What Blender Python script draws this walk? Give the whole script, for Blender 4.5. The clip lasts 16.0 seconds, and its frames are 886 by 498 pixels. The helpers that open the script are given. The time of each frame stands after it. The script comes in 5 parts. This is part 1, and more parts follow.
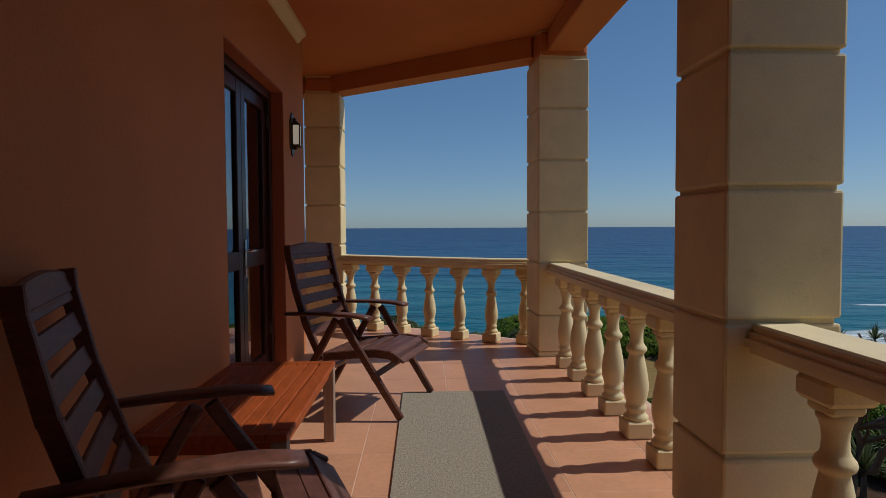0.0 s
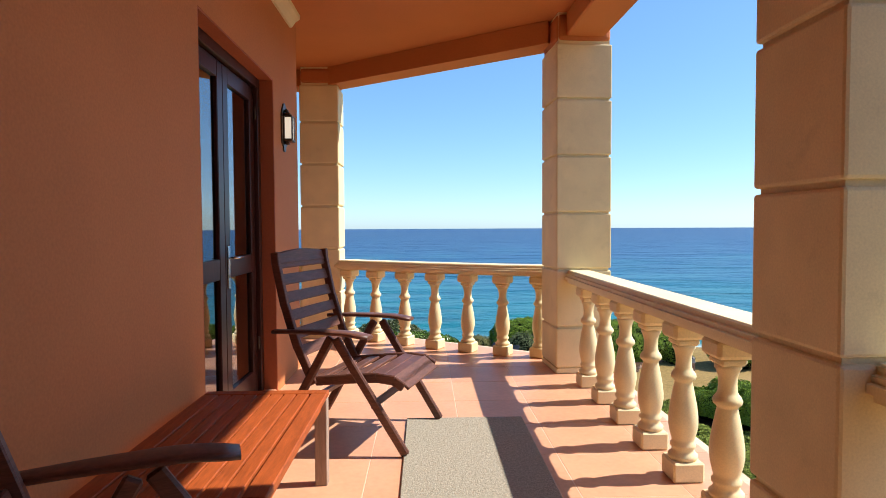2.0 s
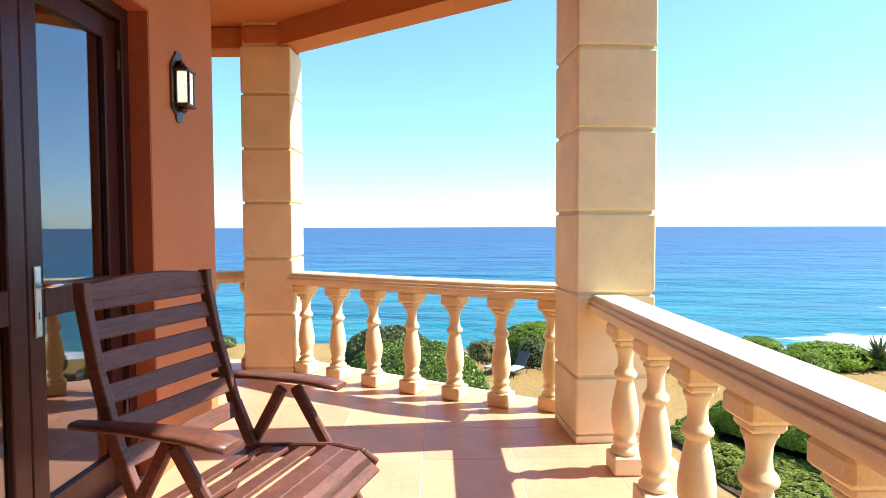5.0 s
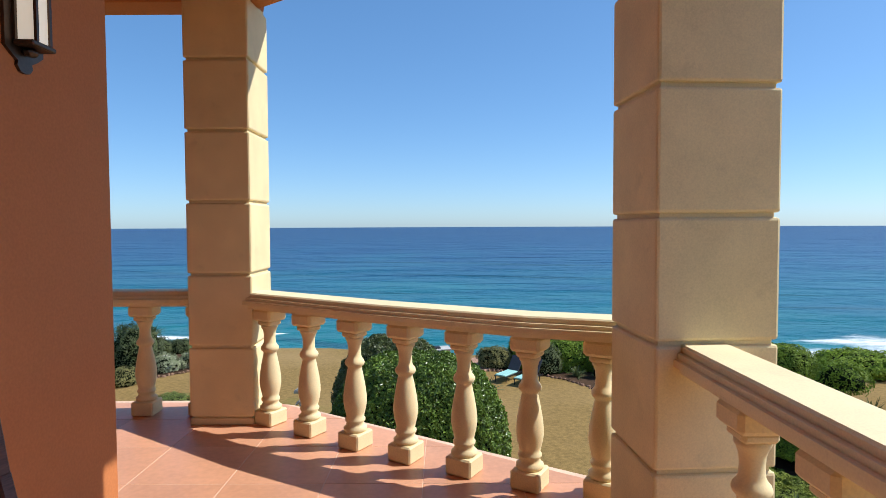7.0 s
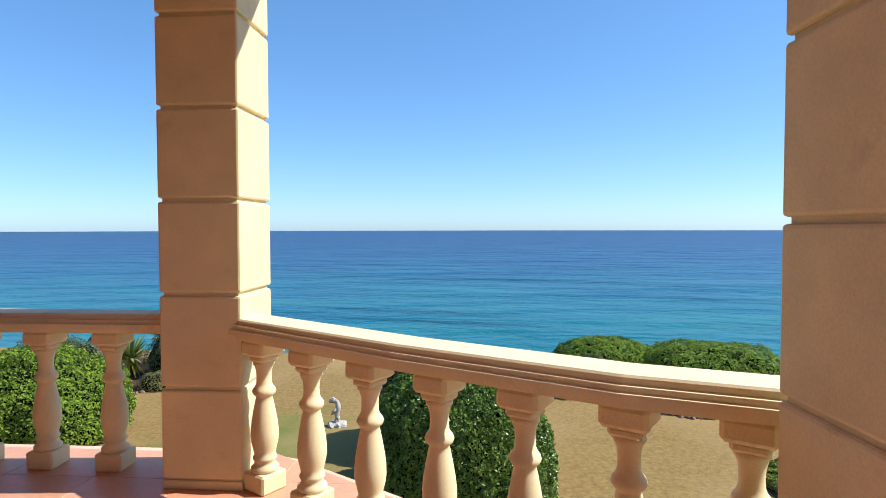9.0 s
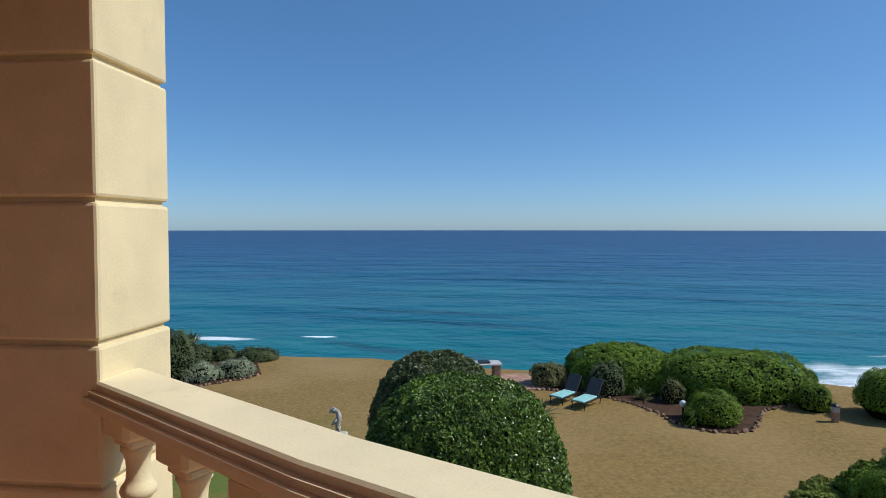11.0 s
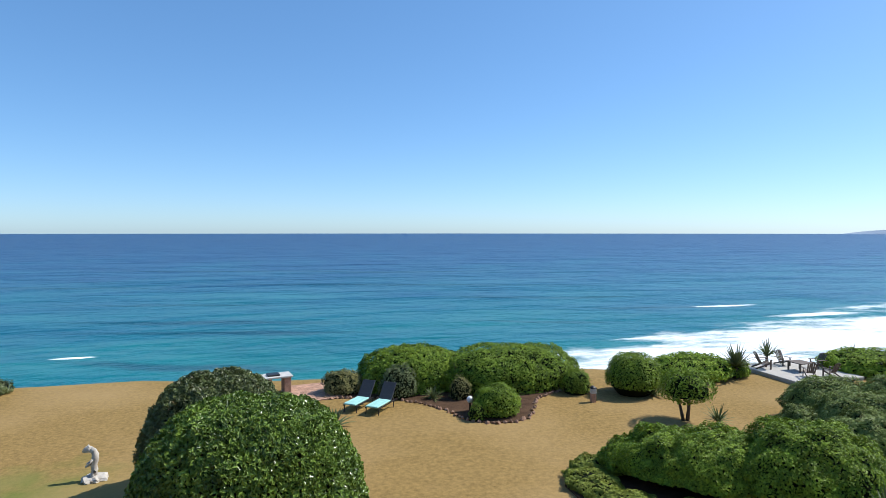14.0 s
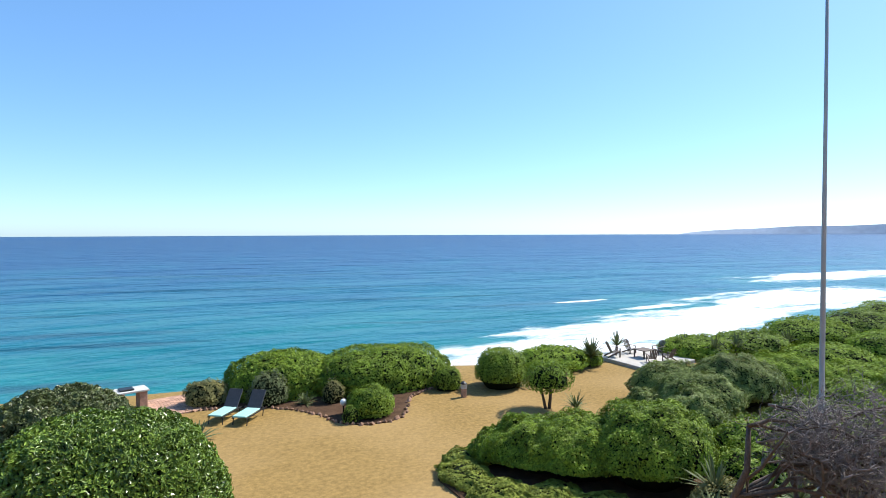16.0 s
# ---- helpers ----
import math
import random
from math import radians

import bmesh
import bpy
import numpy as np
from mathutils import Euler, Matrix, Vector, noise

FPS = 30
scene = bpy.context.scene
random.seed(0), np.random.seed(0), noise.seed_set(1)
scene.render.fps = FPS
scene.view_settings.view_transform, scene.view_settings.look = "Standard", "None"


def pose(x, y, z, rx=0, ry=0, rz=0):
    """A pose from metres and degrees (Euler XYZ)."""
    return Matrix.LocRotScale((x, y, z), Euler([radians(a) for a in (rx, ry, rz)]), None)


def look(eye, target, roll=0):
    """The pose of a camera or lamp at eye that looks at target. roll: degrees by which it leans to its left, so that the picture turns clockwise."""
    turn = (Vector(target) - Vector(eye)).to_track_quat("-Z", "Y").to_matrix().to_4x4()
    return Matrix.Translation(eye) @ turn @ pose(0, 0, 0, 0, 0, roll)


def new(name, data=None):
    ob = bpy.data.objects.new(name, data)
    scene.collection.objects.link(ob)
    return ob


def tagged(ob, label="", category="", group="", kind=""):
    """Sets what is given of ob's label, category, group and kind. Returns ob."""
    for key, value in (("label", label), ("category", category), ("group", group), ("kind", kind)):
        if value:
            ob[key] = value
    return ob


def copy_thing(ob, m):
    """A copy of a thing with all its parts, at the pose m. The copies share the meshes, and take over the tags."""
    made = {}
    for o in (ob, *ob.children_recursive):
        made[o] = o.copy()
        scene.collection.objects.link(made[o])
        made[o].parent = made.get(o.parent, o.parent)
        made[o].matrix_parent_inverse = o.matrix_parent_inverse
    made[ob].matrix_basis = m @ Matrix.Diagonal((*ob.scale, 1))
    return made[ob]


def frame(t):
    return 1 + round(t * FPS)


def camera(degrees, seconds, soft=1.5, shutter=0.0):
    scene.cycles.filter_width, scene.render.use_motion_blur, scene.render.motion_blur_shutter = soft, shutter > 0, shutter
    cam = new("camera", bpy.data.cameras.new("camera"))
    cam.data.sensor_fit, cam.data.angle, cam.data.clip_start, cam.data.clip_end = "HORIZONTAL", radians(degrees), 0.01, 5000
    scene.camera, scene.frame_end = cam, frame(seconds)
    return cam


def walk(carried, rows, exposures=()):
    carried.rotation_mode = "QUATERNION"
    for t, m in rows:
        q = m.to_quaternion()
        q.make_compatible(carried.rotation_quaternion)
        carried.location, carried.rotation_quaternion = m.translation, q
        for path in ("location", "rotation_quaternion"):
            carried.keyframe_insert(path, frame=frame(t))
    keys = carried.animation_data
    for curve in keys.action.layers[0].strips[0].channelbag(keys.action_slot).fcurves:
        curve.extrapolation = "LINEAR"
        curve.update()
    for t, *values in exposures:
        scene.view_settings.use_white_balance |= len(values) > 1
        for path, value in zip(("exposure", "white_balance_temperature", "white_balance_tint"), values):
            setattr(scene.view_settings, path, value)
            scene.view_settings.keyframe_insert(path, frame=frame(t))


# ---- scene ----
cam = camera(74.2, 16.0, soft=0.8)
PATH = [
    (0, (0.087, 0.419, 1.233), (0.154, 2.417, 1.154), -0.3),
    (0.5, (0.088, 0.573, 1.233), (0.157, 2.57, 1.154), -0.3),
    (1, (0.081, 0.685, 1.229), (0.144, 2.682, 1.154), -0.2),
    (1.5, (0.054, 0.822, 1.25), (0.117, 2.819, 1.172), -0.3),
    (2, (0.046, 0.936, 1.252), (0.11, 2.934, 1.176), -0.3),
    (2.5, (0.062, 1.106, 1.257), (0.124, 3.103, 1.18), -0.3),
    (3, (0.095, 1.334, 1.262), (0.156, 3.331, 1.183), -0.3),
    (3.5, (0.124, 1.56, 1.26), (0.182, 3.557, 1.182), -0.3),
    (4, (0.168, 1.82, 1.295), (0.219, 3.818, 1.212), -0.2),
    (4.5, (0.239, 2.134, 1.285), (0.284, 4.132, 1.201), -0.2),
    (5, (0.337, 2.437, 1.29), (0.363, 4.435, 1.209), -0.2),
    (5.2, (0.381, 2.555, 1.287), (0.39, 4.553, 1.208), -0.3),
    (7.3, (0.37, 3.82, 1.333), (0.361, 5.819, 1.251), -0.2),
    (7.5, (0.363, 3.915, 1.328), (0.342, 5.914, 1.254), -0.0),
    (8, (0.346, 4.147, 1.332), (0.295, 6.145, 1.258), -0.1),
    (8.5, (0.323, 4.398, 1.335), (0.237, 6.395, 1.262), -0.0),
    (9, (0.33, 4.655, 1.343), (0.189, 6.648, 1.273), -0.1),
    (9.2, (0.339, 4.773, 1.344), (0.178, 6.765, 1.278), 0.0),
    (11.3, (0.407, 5.837, 1.401), (0.228, 7.827, 1.33), -0.0),
    (11.5, (0.4, 5.918, 1.404), (0.236, 7.91, 1.334), -0.1),
    (12, (0.425, 6.116, 1.415), (0.317, 8.112, 1.344), 0.0),
    (12.5, (0.43, 6.24, 1.42), (0.436, 8.239, 1.358), -0.1),
    (13, (0.41, 6.30, 1.425), (0.593, 8.29, 1.364), 0.0),
    (13.5, (0.385, 6.315, 1.435), (0.754, 8.28, 1.374), 0.0),
    (14, (0.365, 6.31, 1.437), (0.891, 8.238, 1.377), 0.0),
    (14.5, (0.355, 6.295, 1.435), (1.007, 8.185, 1.379), -0.1),
    (15, (0.345, 6.265, 1.433), (1.102, 8.115, 1.376), -0.1),
    (15.5, (0.338, 6.23, 1.43), (1.189, 8.039, 1.371), -0.1),
    (16, (0.327, 6.199, 1.419), (1.256, 7.969, 1.364), -0.2),
]
EXPOSURES = [(0, -1.0, 6400, 10), (0.6, -0.75, 6400, 10), (1.2, -0.17, 6500, 10), (1.8, 0.42, 6500, 10), (2.4, 0.85, 6500, 10),
             (3.0, 1.08, 6550, 10), (3.6, 1.32, 6550, 10), (5.2, 1.25, 6450, 10), (6.2, 0.62, 6300, 10), (7.3, 0.07, 6200, 10),
             (8.5, 0.25, 6150, 10), (9.2, 0.40, 6100, 10), (10.4, -0.12, 5900, 9), (11.3, -0.50, 5900, 9), (12.5, -0.46, 5900, 9),
             (13.4, -0.03, 6100, 9), (14.4, 0.32, 6350, 10), (15.2, 0.58, 6450, 10), (16.0, 0.62, 6450, 10)]
walk(cam, [(t, look(*p)) for t, *p in PATH], EXPOSURES)

# ---- world and sun ----
SUN_EL, SUN_AZ = radians(46.3), radians(85)      # azimuth from +y towards +x
world = bpy.data.worlds.new("sky")
scene.world = world
world.use_nodes = True
wn = world.node_tree.nodes
sky = wn.new("ShaderNodeTexSky")
sky.sky_type = "NISHITA"
sky.sun_disc = False
sky.sun_elevation, sky.sun_rotation = SUN_EL, SUN_AZ
sky.altitude, sky.air_density, sky.dust_density, sky.ozone_density = 0, 0.75, 0.45, 4.0
tone = wn.new("ShaderNodeHueSaturation")          # a clear, deep blue coastal sky
tone.inputs["Saturation"].default_value = 1.15
even = wn.new("ShaderNodeGamma")                  # thin haze evens the sky out
even.inputs[1].default_value = 0.70
tint = wn.new("ShaderNodeMix")
tint.data_type, tint.blend_type = "RGBA", "MULTIPLY"
tint.inputs[0].default_value, tint.inputs[7].default_value = 1.0, (1.25, 1.46, 1.64, 1)
world.node_tree.links.new(sky.outputs[0], even.inputs[0])
world.node_tree.links.new(even.outputs[0], tint.inputs[6])
world.node_tree.links.new(tint.outputs[2], tone.inputs["Color"])
world.node_tree.links.new(tone.outputs[0], wn["Background"].inputs[0])
wn["Background"].inputs[1].default_value = 0.15
sun = new("sun", bpy.data.lights.new("sun", "SUN"))
sun.data.energy, sun.data.angle, sun.data.color = 5.0, radians(0.55), (1.0, 0.95, 0.87)
sun_way = Vector((math.cos(SUN_EL) * math.sin(SUN_AZ), math.cos(SUN_EL) * math.cos(SUN_AZ), math.sin(SUN_EL)))
sun.matrix_world = look(sun_way * 40, (0, 0, 0))


# ---- materials ----
def material(name, colour, rough=0.6, metal=0.0, spec=0.5, vary=0.12, scale=3.0, fine=60.0, bump=0.15, depth=0.004,
             stretch=(1, 1, 1), dark=None, per_piece=0.0, dirt=0.0):
    """Paint, stone, wood: colour broken by a broad and a fine noise, with fine relief."""
    m = bpy.data.materials.new(name)
    m.use_nodes = True
    nt = m.node_tree
    N, L = nt.nodes, nt.links
    b = N["Principled BSDF"]
    b.inputs["Roughness"].default_value = rough
    b.inputs["Metallic"].default_value = metal
    b.inputs["Specular IOR Level"].default_value = spec
    tc, mp = N.new("ShaderNodeTexCoord"), N.new("ShaderNodeMapping")
    mp.inputs["Scale"].default_value = stretch
    L.new(tc.outputs["Object"], mp.inputs[0])
    n1, n2 = N.new("ShaderNodeTexNoise"), N.new("ShaderNodeTexNoise")
    n1.inputs["Scale"].default_value, n1.inputs["Detail"].default_value = scale, 5
    n2.inputs["Scale"].default_value, n2.inputs["Detail"].default_value = fine, 4
    L.new(mp.outputs[0], n1.inputs[0]), L.new(mp.outputs[0], n2.inputs[0])
    mul = N.new("ShaderNodeMath")
    mul.operation = "MULTIPLY_ADD"
    mul.inputs[1].default_value, mul.inputs[2].default_value = 0.45, 0.0
    L.new(n2.outputs[0], mul.inputs[0])
    add = N.new("ShaderNodeMath")
    add.operation = "MULTIPLY_ADD"
    add.inputs[1].default_value = 0.55
    L.new(n1.outputs[0], add.inputs[0]), L.new(mul.outputs[0], add.inputs[2])
    src = add.outputs[0]
    if per_piece:
        oi, pp = N.new("ShaderNodeObjectInfo"), N.new("ShaderNodeMath")
        pp.operation = "MULTIPLY_ADD"
        pp.inputs[1].default_value = per_piece
        off = N.new("ShaderNodeMath")
        off.operation = "SUBTRACT"
        off.inputs[1].default_value = per_piece / 2
        L.new(oi.outputs["Random"], pp.inputs[0]), L.new(src, off.inputs[0]), L.new(off.outputs[0], pp.inputs[2])
        src = pp.outputs[0]
    ramp = N.new("ShaderNodeValToRGB")
    c0 = dark or tuple(c * (1 - 2.2 * vary) for c in colour)
    c1 = tuple(min(1, c * (1 + 1.6 * vary)) for c in colour)
    ramp.color_ramp.elements[0].position, ramp.color_ramp.elements[1].position = 0.3, 0.7
    ramp.color_ramp.elements[0].color, ramp.color_ramp.elements[1].color = (*c0, 1), (*c1, 1)
    L.new(src, ramp.inputs[0])
    out = ramp.outputs[0]
    if dirt:
        n3 = N.new("ShaderNodeTexNoise")
        n3.inputs["Scale"].default_value, n3.inputs["Detail"].default_value, n3.inputs["Roughness"].default_value = 5, 8, 0.75
        L.new(tc.outputs["Object"], n3.inputs[0])
        r3 = N.new("ShaderNodeValToRGB")
        r3.color_ramp.elements[0].position, r3.color_ramp.elements[1].position = 0.56, 0.72
        r3.color_ramp.elements[1].color = (dirt, dirt, dirt, 1)
        r3.color_ramp.elements[0].color = (0, 0, 0, 1)
        mx = N.new("ShaderNodeMix")
        mx.data_type = "RGBA"
        L.new(n3.outputs[0], r3.inputs[0]), L.new(r3.outputs[0], mx.inputs[0]), L.new(out, mx.inputs[6])
        mx.inputs[7].default_value = (*[c * 0.45 for c in colour], 1)
        out = mx.outputs[2]
    L.new(out, b.inputs["Base Color"])
    bp = N.new("ShaderNodeBump")
    bp.inputs["Strength"].default_value, bp.inputs["Distance"].default_value = bump, depth
    L.new(src, bp.inputs["Height"]), L.new(bp.outputs[0], b.inputs["Normal"])
    return m


def leaf_material(name, light, dark, gloss=0.35):
    """Foliage: each leaf its own green, some light passing through."""
    m = bpy.data.materials.new(name)
    m.use_nodes = True
    N, L = m.node_tree.nodes, m.node_tree.links
    b = N["Principled BSDF"]
    b.inputs["Roughness"].default_value = gloss
    b.inputs["Specular IOR Level"].default_value = 0.35 if gloss < 0.4 else 0.08
    g = N.new("ShaderNodeNewGeometry")
    ramp = N.new("ShaderNodeValToRGB")
    ramp.color_ramp.elements[0].color, ramp.color_ramp.elements[1].color = (*dark, 1), (*light, 1)
    tc, n1 = N.new("ShaderNodeTexCoord"), N.new("ShaderNodeTexNoise")
    n1.inputs["Scale"].default_value = 1.3
    L.new(tc.outputs["Object"], n1.inputs[0])
    ad = N.new("ShaderNodeMath")
    ad.operation = "MULTIPLY_ADD"
    ad.inputs[1].default_value = 0.55
    sb = N.new("ShaderNodeMath")
    sb.operation = "MULTIPLY_ADD"
    sb.inputs[1].default_value, sb.inputs[2].default_value = 0.9, -0.2
    L.new(n1.outputs[0], sb.inputs[0]), L.new(g.outputs["Random Per Island"], ad.inputs[0]), L.new(sb.outputs[0], ad.inputs[2])
    L.new(ad.outputs[0], ramp.inputs[0]), L.new(ramp.outputs[0], b.inputs["Base Color"])
    tr, mx = N.new("ShaderNodeBsdfTranslucent"), N.new("ShaderNodeMixShader")
    mx.inputs[0].default_value = 0.14
    L.new(ramp.outputs[0], tr.inputs[0]), L.new(b.outputs[0], mx.inputs[1]), L.new(tr.outputs[0], mx.inputs[2])
    L.new(mx.outputs[0], N["Material Output"].inputs[0])
    return m


M_WALL = material("terracotta_plaster", (0.53, 0.190, 0.060), 0.8, scale=1.2, fine=90, bump=0.25, vary=0.07)
M_CEIL = material("ceiling_plaster", (0.50, 0.155, 0.045), 0.75, scale=1.5, fine=70, bump=0.15, vary=0.06)
M_STONE = material("cast_stone", (0.80, 0.66, 0.38), 0.75, scale=4, fine=140, bump=0.12, vary=0.07, per_piece=0.12, dirt=0.25)
M_RAIL = material("cast_stone_rail", (0.84, 0.72, 0.45), 0.7, scale=4, fine=140, bump=0.12, vary=0.06, dirt=0.3)
M_TILE = material("terracotta_tile", (0.66, 0.335, 0.195), 0.42, scale=4, fine=30, bump=0.06, vary=0.07, per_piece=0.25, dirt=0.12)
M_GROUT = material("grout", (0.74, 0.52, 0.38), 0.9)
M_DARKWOOD = material("stained_hardwood", (0.135, 0.052, 0.034), 0.45, scale=6, fine=25, stretch=(2, 2, 14), bump=0.2, vary=0.25)
M_TABLEWOOD = material("oiled_hardwood", (0.37, 0.082, 0.02), 0.5, spec=0.2, scale=5, fine=22, stretch=(14, 1.5, 6), bump=0.12, vary=0.18)
M_LEGWOOD = material("bleached_table_leg", (0.34, 0.25, 0.19), 0.6, scale=6, fine=25, stretch=(8, 8, 1), vary=0.12)
M_DOOR = material("mahogany_door", (0.055, 0.017, 0.012), 0.28, spec=0.22, scale=5, fine=30, stretch=(6, 6, 0.8), bump=0.08, vary=0.2)
M_REVEAL = material("reveal_plaster", (0.40, 0.10, 0.035), 0.7, scale=2, vary=0.08)
M_MAT = material("coir_mat", (0.36, 0.32, 0.25), 0.95, spec=0.1, scale=70, fine=330, bump=0.9, depth=0.006, vary=0.16)
M_BRONZE = material("bronze_lantern", (0.10, 0.065, 0.045), 0.4, 0.7, scale=12)
M_CHROME = material("brushed_chrome", (0.72, 0.71, 0.68), 0.25, 1.0, vary=0.03)
M_CREAM = material("cream_plaster", (0.74, 0.62, 0.42), 0.7, vary=0.05)
# indoor dimness is put into the colour, so the room surfaces are near black
M_ROOM = material("room_painted_dim", (0.045, 0.04, 0.036), 0.9)
M_CURTAIN = material("curtain_cloth", (0.7, 0.66, 0.58), 0.9, scale=2)


def glass(name, tint=(1, 1, 1), rough=0.0):
    m = bpy.data.materials.new(name)
    m.use_nodes = True
    b = m.node_tree.nodes["Principled BSDF"]
    b.inputs["Base Color"].default_value = (*tint, 1)
    b.inputs["Transmission Weight"].default_value, b.inputs["Roughness"].default_value = 1.0, rough
    b.inputs["IOR"].default_value = 1.9
    return m


M_GLASS = glass("window_glass", (0.75, 0.8, 0.82))
M_LAMPGLASS = bpy.data.materials.new("lit_lamp_glass")
M_LAMPGLASS.use_nodes = True
lg = M_LAMPGLASS.node_tree.nodes["Principled BSDF"]
lg.inputs["Base Color"].default_value = (0.85, 0.8, 0.68, 1)
lg.inputs["Emission Color"].default_value, lg.inputs["Emission Strength"].default_value = (1, 0.9, 0.72, 1), 0.4


# ---- building helpers ----
def mesh_of(name, bm, mat):
    bm.normal_update()
    me = bpy.data.meshes.new(name)
    bm.to_mesh(me)
    bm.free()
    if mat:
        me.materials.append(mat)
    return me


def part(name, bm, mat, parent, label=""):
    ob = new(name, bm if isinstance(bm, bpy.types.Mesh) else mesh_of(name, bm, mat))
    ob.parent = parent
    if label:
        ob["label"] = label
    return ob


def thing(name, m, label, category, group="", kind="", bm=None, mat=None):
    ob = new(name, mesh_of(name, bm, mat) if bm else None)
    ob.matrix_world = m
    if not bm:
        ob.empty_display_size = 0.1
    return tagged(ob, label, category, group, kind)


def box(bm, lo, hi, bevel=0.0, m=None, seg=1):
    """A box from corner to corner, with rounded edges, added to bm."""
    lo, hi = Vector(lo), Vector(hi)
    r = bmesh.ops.create_cube(bm, size=1.0, matrix=Matrix.Translation((lo + hi) / 2) @ Matrix.Diagonal((*(hi - lo), 1)))
    vs = r["verts"]
    if bevel:
        es = list({e for v in vs for e in v.link_edges})
        o = bmesh.ops.bevel(bm, geom=es, offset=bevel, segments=seg, affect="EDGES", profile=0.5)
        vs = list({v for f in o["faces"] for v in f.verts} | {v for v in vs if v.is_valid})
    if m is not None:
        bmesh.ops.transform(bm, matrix=m, verts=vs)
    return vs


def boxed(lo, hi, bevel=0.0, m=None, seg=1):
    bm = bmesh.new()
    box(bm, lo, hi, bevel, m, seg)
    return bm


def lathe(bm, profile, n=20, m=None):
    """A turned body from (radius, height) pairs, smooth-shaded."""
    rings = []
    for r, z in profile:
        rings.append([bm.verts.new((r * math.cos(2 * math.pi * i / n), r * math.sin(2 * math.pi * i / n), z)) for i in range(n)])
    for a, b in zip(rings, rings[1:]):
        for i in range(n):
            bm.faces.new((a[i], a[(i + 1) % n], b[(i + 1) % n], b[i])).smooth = True
    bm.faces.new(rings[0][::-1]), bm.faces.new(rings[-1])
    if m is not None:
        bmesh.ops.transform(bm, matrix=m, verts=[v for r in rings for v in r])
    return bm


def sweep(bm, section, line, closed=False):
    """A section of (across, up) pairs drawn along a line of (x, y) points at mitred corners."""
    n = len(line)
    rings = []
    for i, p in enumerate(line):
        p = Vector(p)
        a = (p - Vector(line[i - 1])).normalized() if i else (Vector(line[1]) - p).normalized()
        b = (Vector(line[i + 1]) - p).normalized() if i < n - 1 else a
        t = (a + b).normalized()
        side = Vector((t.y, -t.x)) / max(0.3, t.dot(a))
        rings.append([bm.verts.new((p.x + side.x * s, p.y + side.y * s, z)) for s, z in section])
    for a, b in zip(rings, rings[1:]):
        for i in range(len(section)):
            j = (i + 1) % len(section)
            bm.faces.new((a[i], b[i], b[j], a[j]))
    bm.faces.new(rings[0]), bm.faces.new(rings[-1][::-1])
    bmesh.ops.recalc_face_normals(bm, faces=bm.faces)
    return bm


def tube(bm, line, radii, n=7):
    """A tapering round limb along 3D points."""
    rings = []
    for i, p in enumerate(line):
        p = Vector(p)
        d = (Vector(line[min(i + 1, len(line) - 1)]) - Vector(line[max(i - 1, 0)])).normalized()
        u = d.orthogonal().normalized()
        v = d.cross(u)
        rings.append([bm.verts.new(p + radii[i] * (u * math.cos(2 * math.pi * k / n) + v * math.sin(2 * math.pi * k / n))) for k in range(n)])
    for a, b in zip(rings, rings[1:]):
        # rings may be turned against one another; join nearest
        s = min(range(n), key=lambda k: (a[0].co - b[k].co).length)
        for k in range(n):
            try:
                bm.faces.new((a[k], a[(k + 1) % n], b[(k + 1 + s) % n], b[(k + s) % n])).smooth = True
            except ValueError:
                pass
    bm.faces.new(rings[0][::-1]), bm.faces.new(rings[-1])
    return bm


def prism(outline, z0, z1):
    bm = bmesh.new()
    f = bm.faces.new([bm.verts.new((x, y, z0)) for x, y in outline])
    r = bmesh.ops.extrude_face_region(bm, geom=[f])
    bmesh.ops.translate(bm, vec=(0, 0, z1 - z0), verts=[v for v in r["geom"] if isinstance(v, bmesh.types.BMVert)])
    bmesh.ops.recalc_face_normals(bm, faces=bm.faces)
    return bm


def unit(name, bm, mat, label="", category="", kind="structure", m=None):
    """A piece of the setting."""
    ob = new(name, mesh_of(name, bm, mat))
    if m is not None:
        ob.matrix_world = m
    return tagged(ob, label, category, "", kind)


# ---- the house: plan ----
WX, WY = -1.075, 6.21              # face and end of the long wall
GZ = -5.4                        # lawn
CEIL = 3.03
DOOR0, DOOR1, DOORH = 3.93, 5.395, 2.36
P1, P2, P3 = (1.37, 2.67), (1.380, 6.075), (-1.115, 7.742)
FRONT = [(-0.93, 7.655), (0.035, 7.02), (0.80, 6.595), (1.30, 6.42)]
EDGE = [(1.62, -3.0), (1.62, 6.35), (1.05, 6.72), (-0.75, 7.93), (-1.1, 8.05), (-6.5, 8.05)]

# walls
bm = bmesh.new()
T = 0.3
box(bm, (WX - T, -3.0, 0), (WX, DOOR0, CEIL))
box(bm, (WX - T, DOOR1, 0), (WX, WY, CEIL))
box(bm, (WX - T, DOOR0, DOORH), (WX, DOOR1, CEIL))
unit("wall_west", bm, M_WALL, "long orange plastered house wall with a double door", "wall")
unit("wall_north", boxed((-6.5, WY - T, 0), (WX - T, WY, CEIL)), M_WALL, "orange plastered house wall round the corner", "wall")
unit("wall_south", boxed((-6.5, -3.3, 0), (1.62, -3.0, CEIL)), M_WALL, "plain orange plastered end wall", "wall")
# added out of view to keep side light off the near house wall
unit("wall_east", boxed((1.2, -3.0, 0), (1.55, 1.45, 2.83)), M_WALL, "added unseen orange plastered wall that blocks light at the balcony end", "wall")
unit("wall_back", boxed((-6.8, -3.0, 0), (-6.5, 8.05, CEIL)), M_WALL, "plain orange plastered wall", "wall")
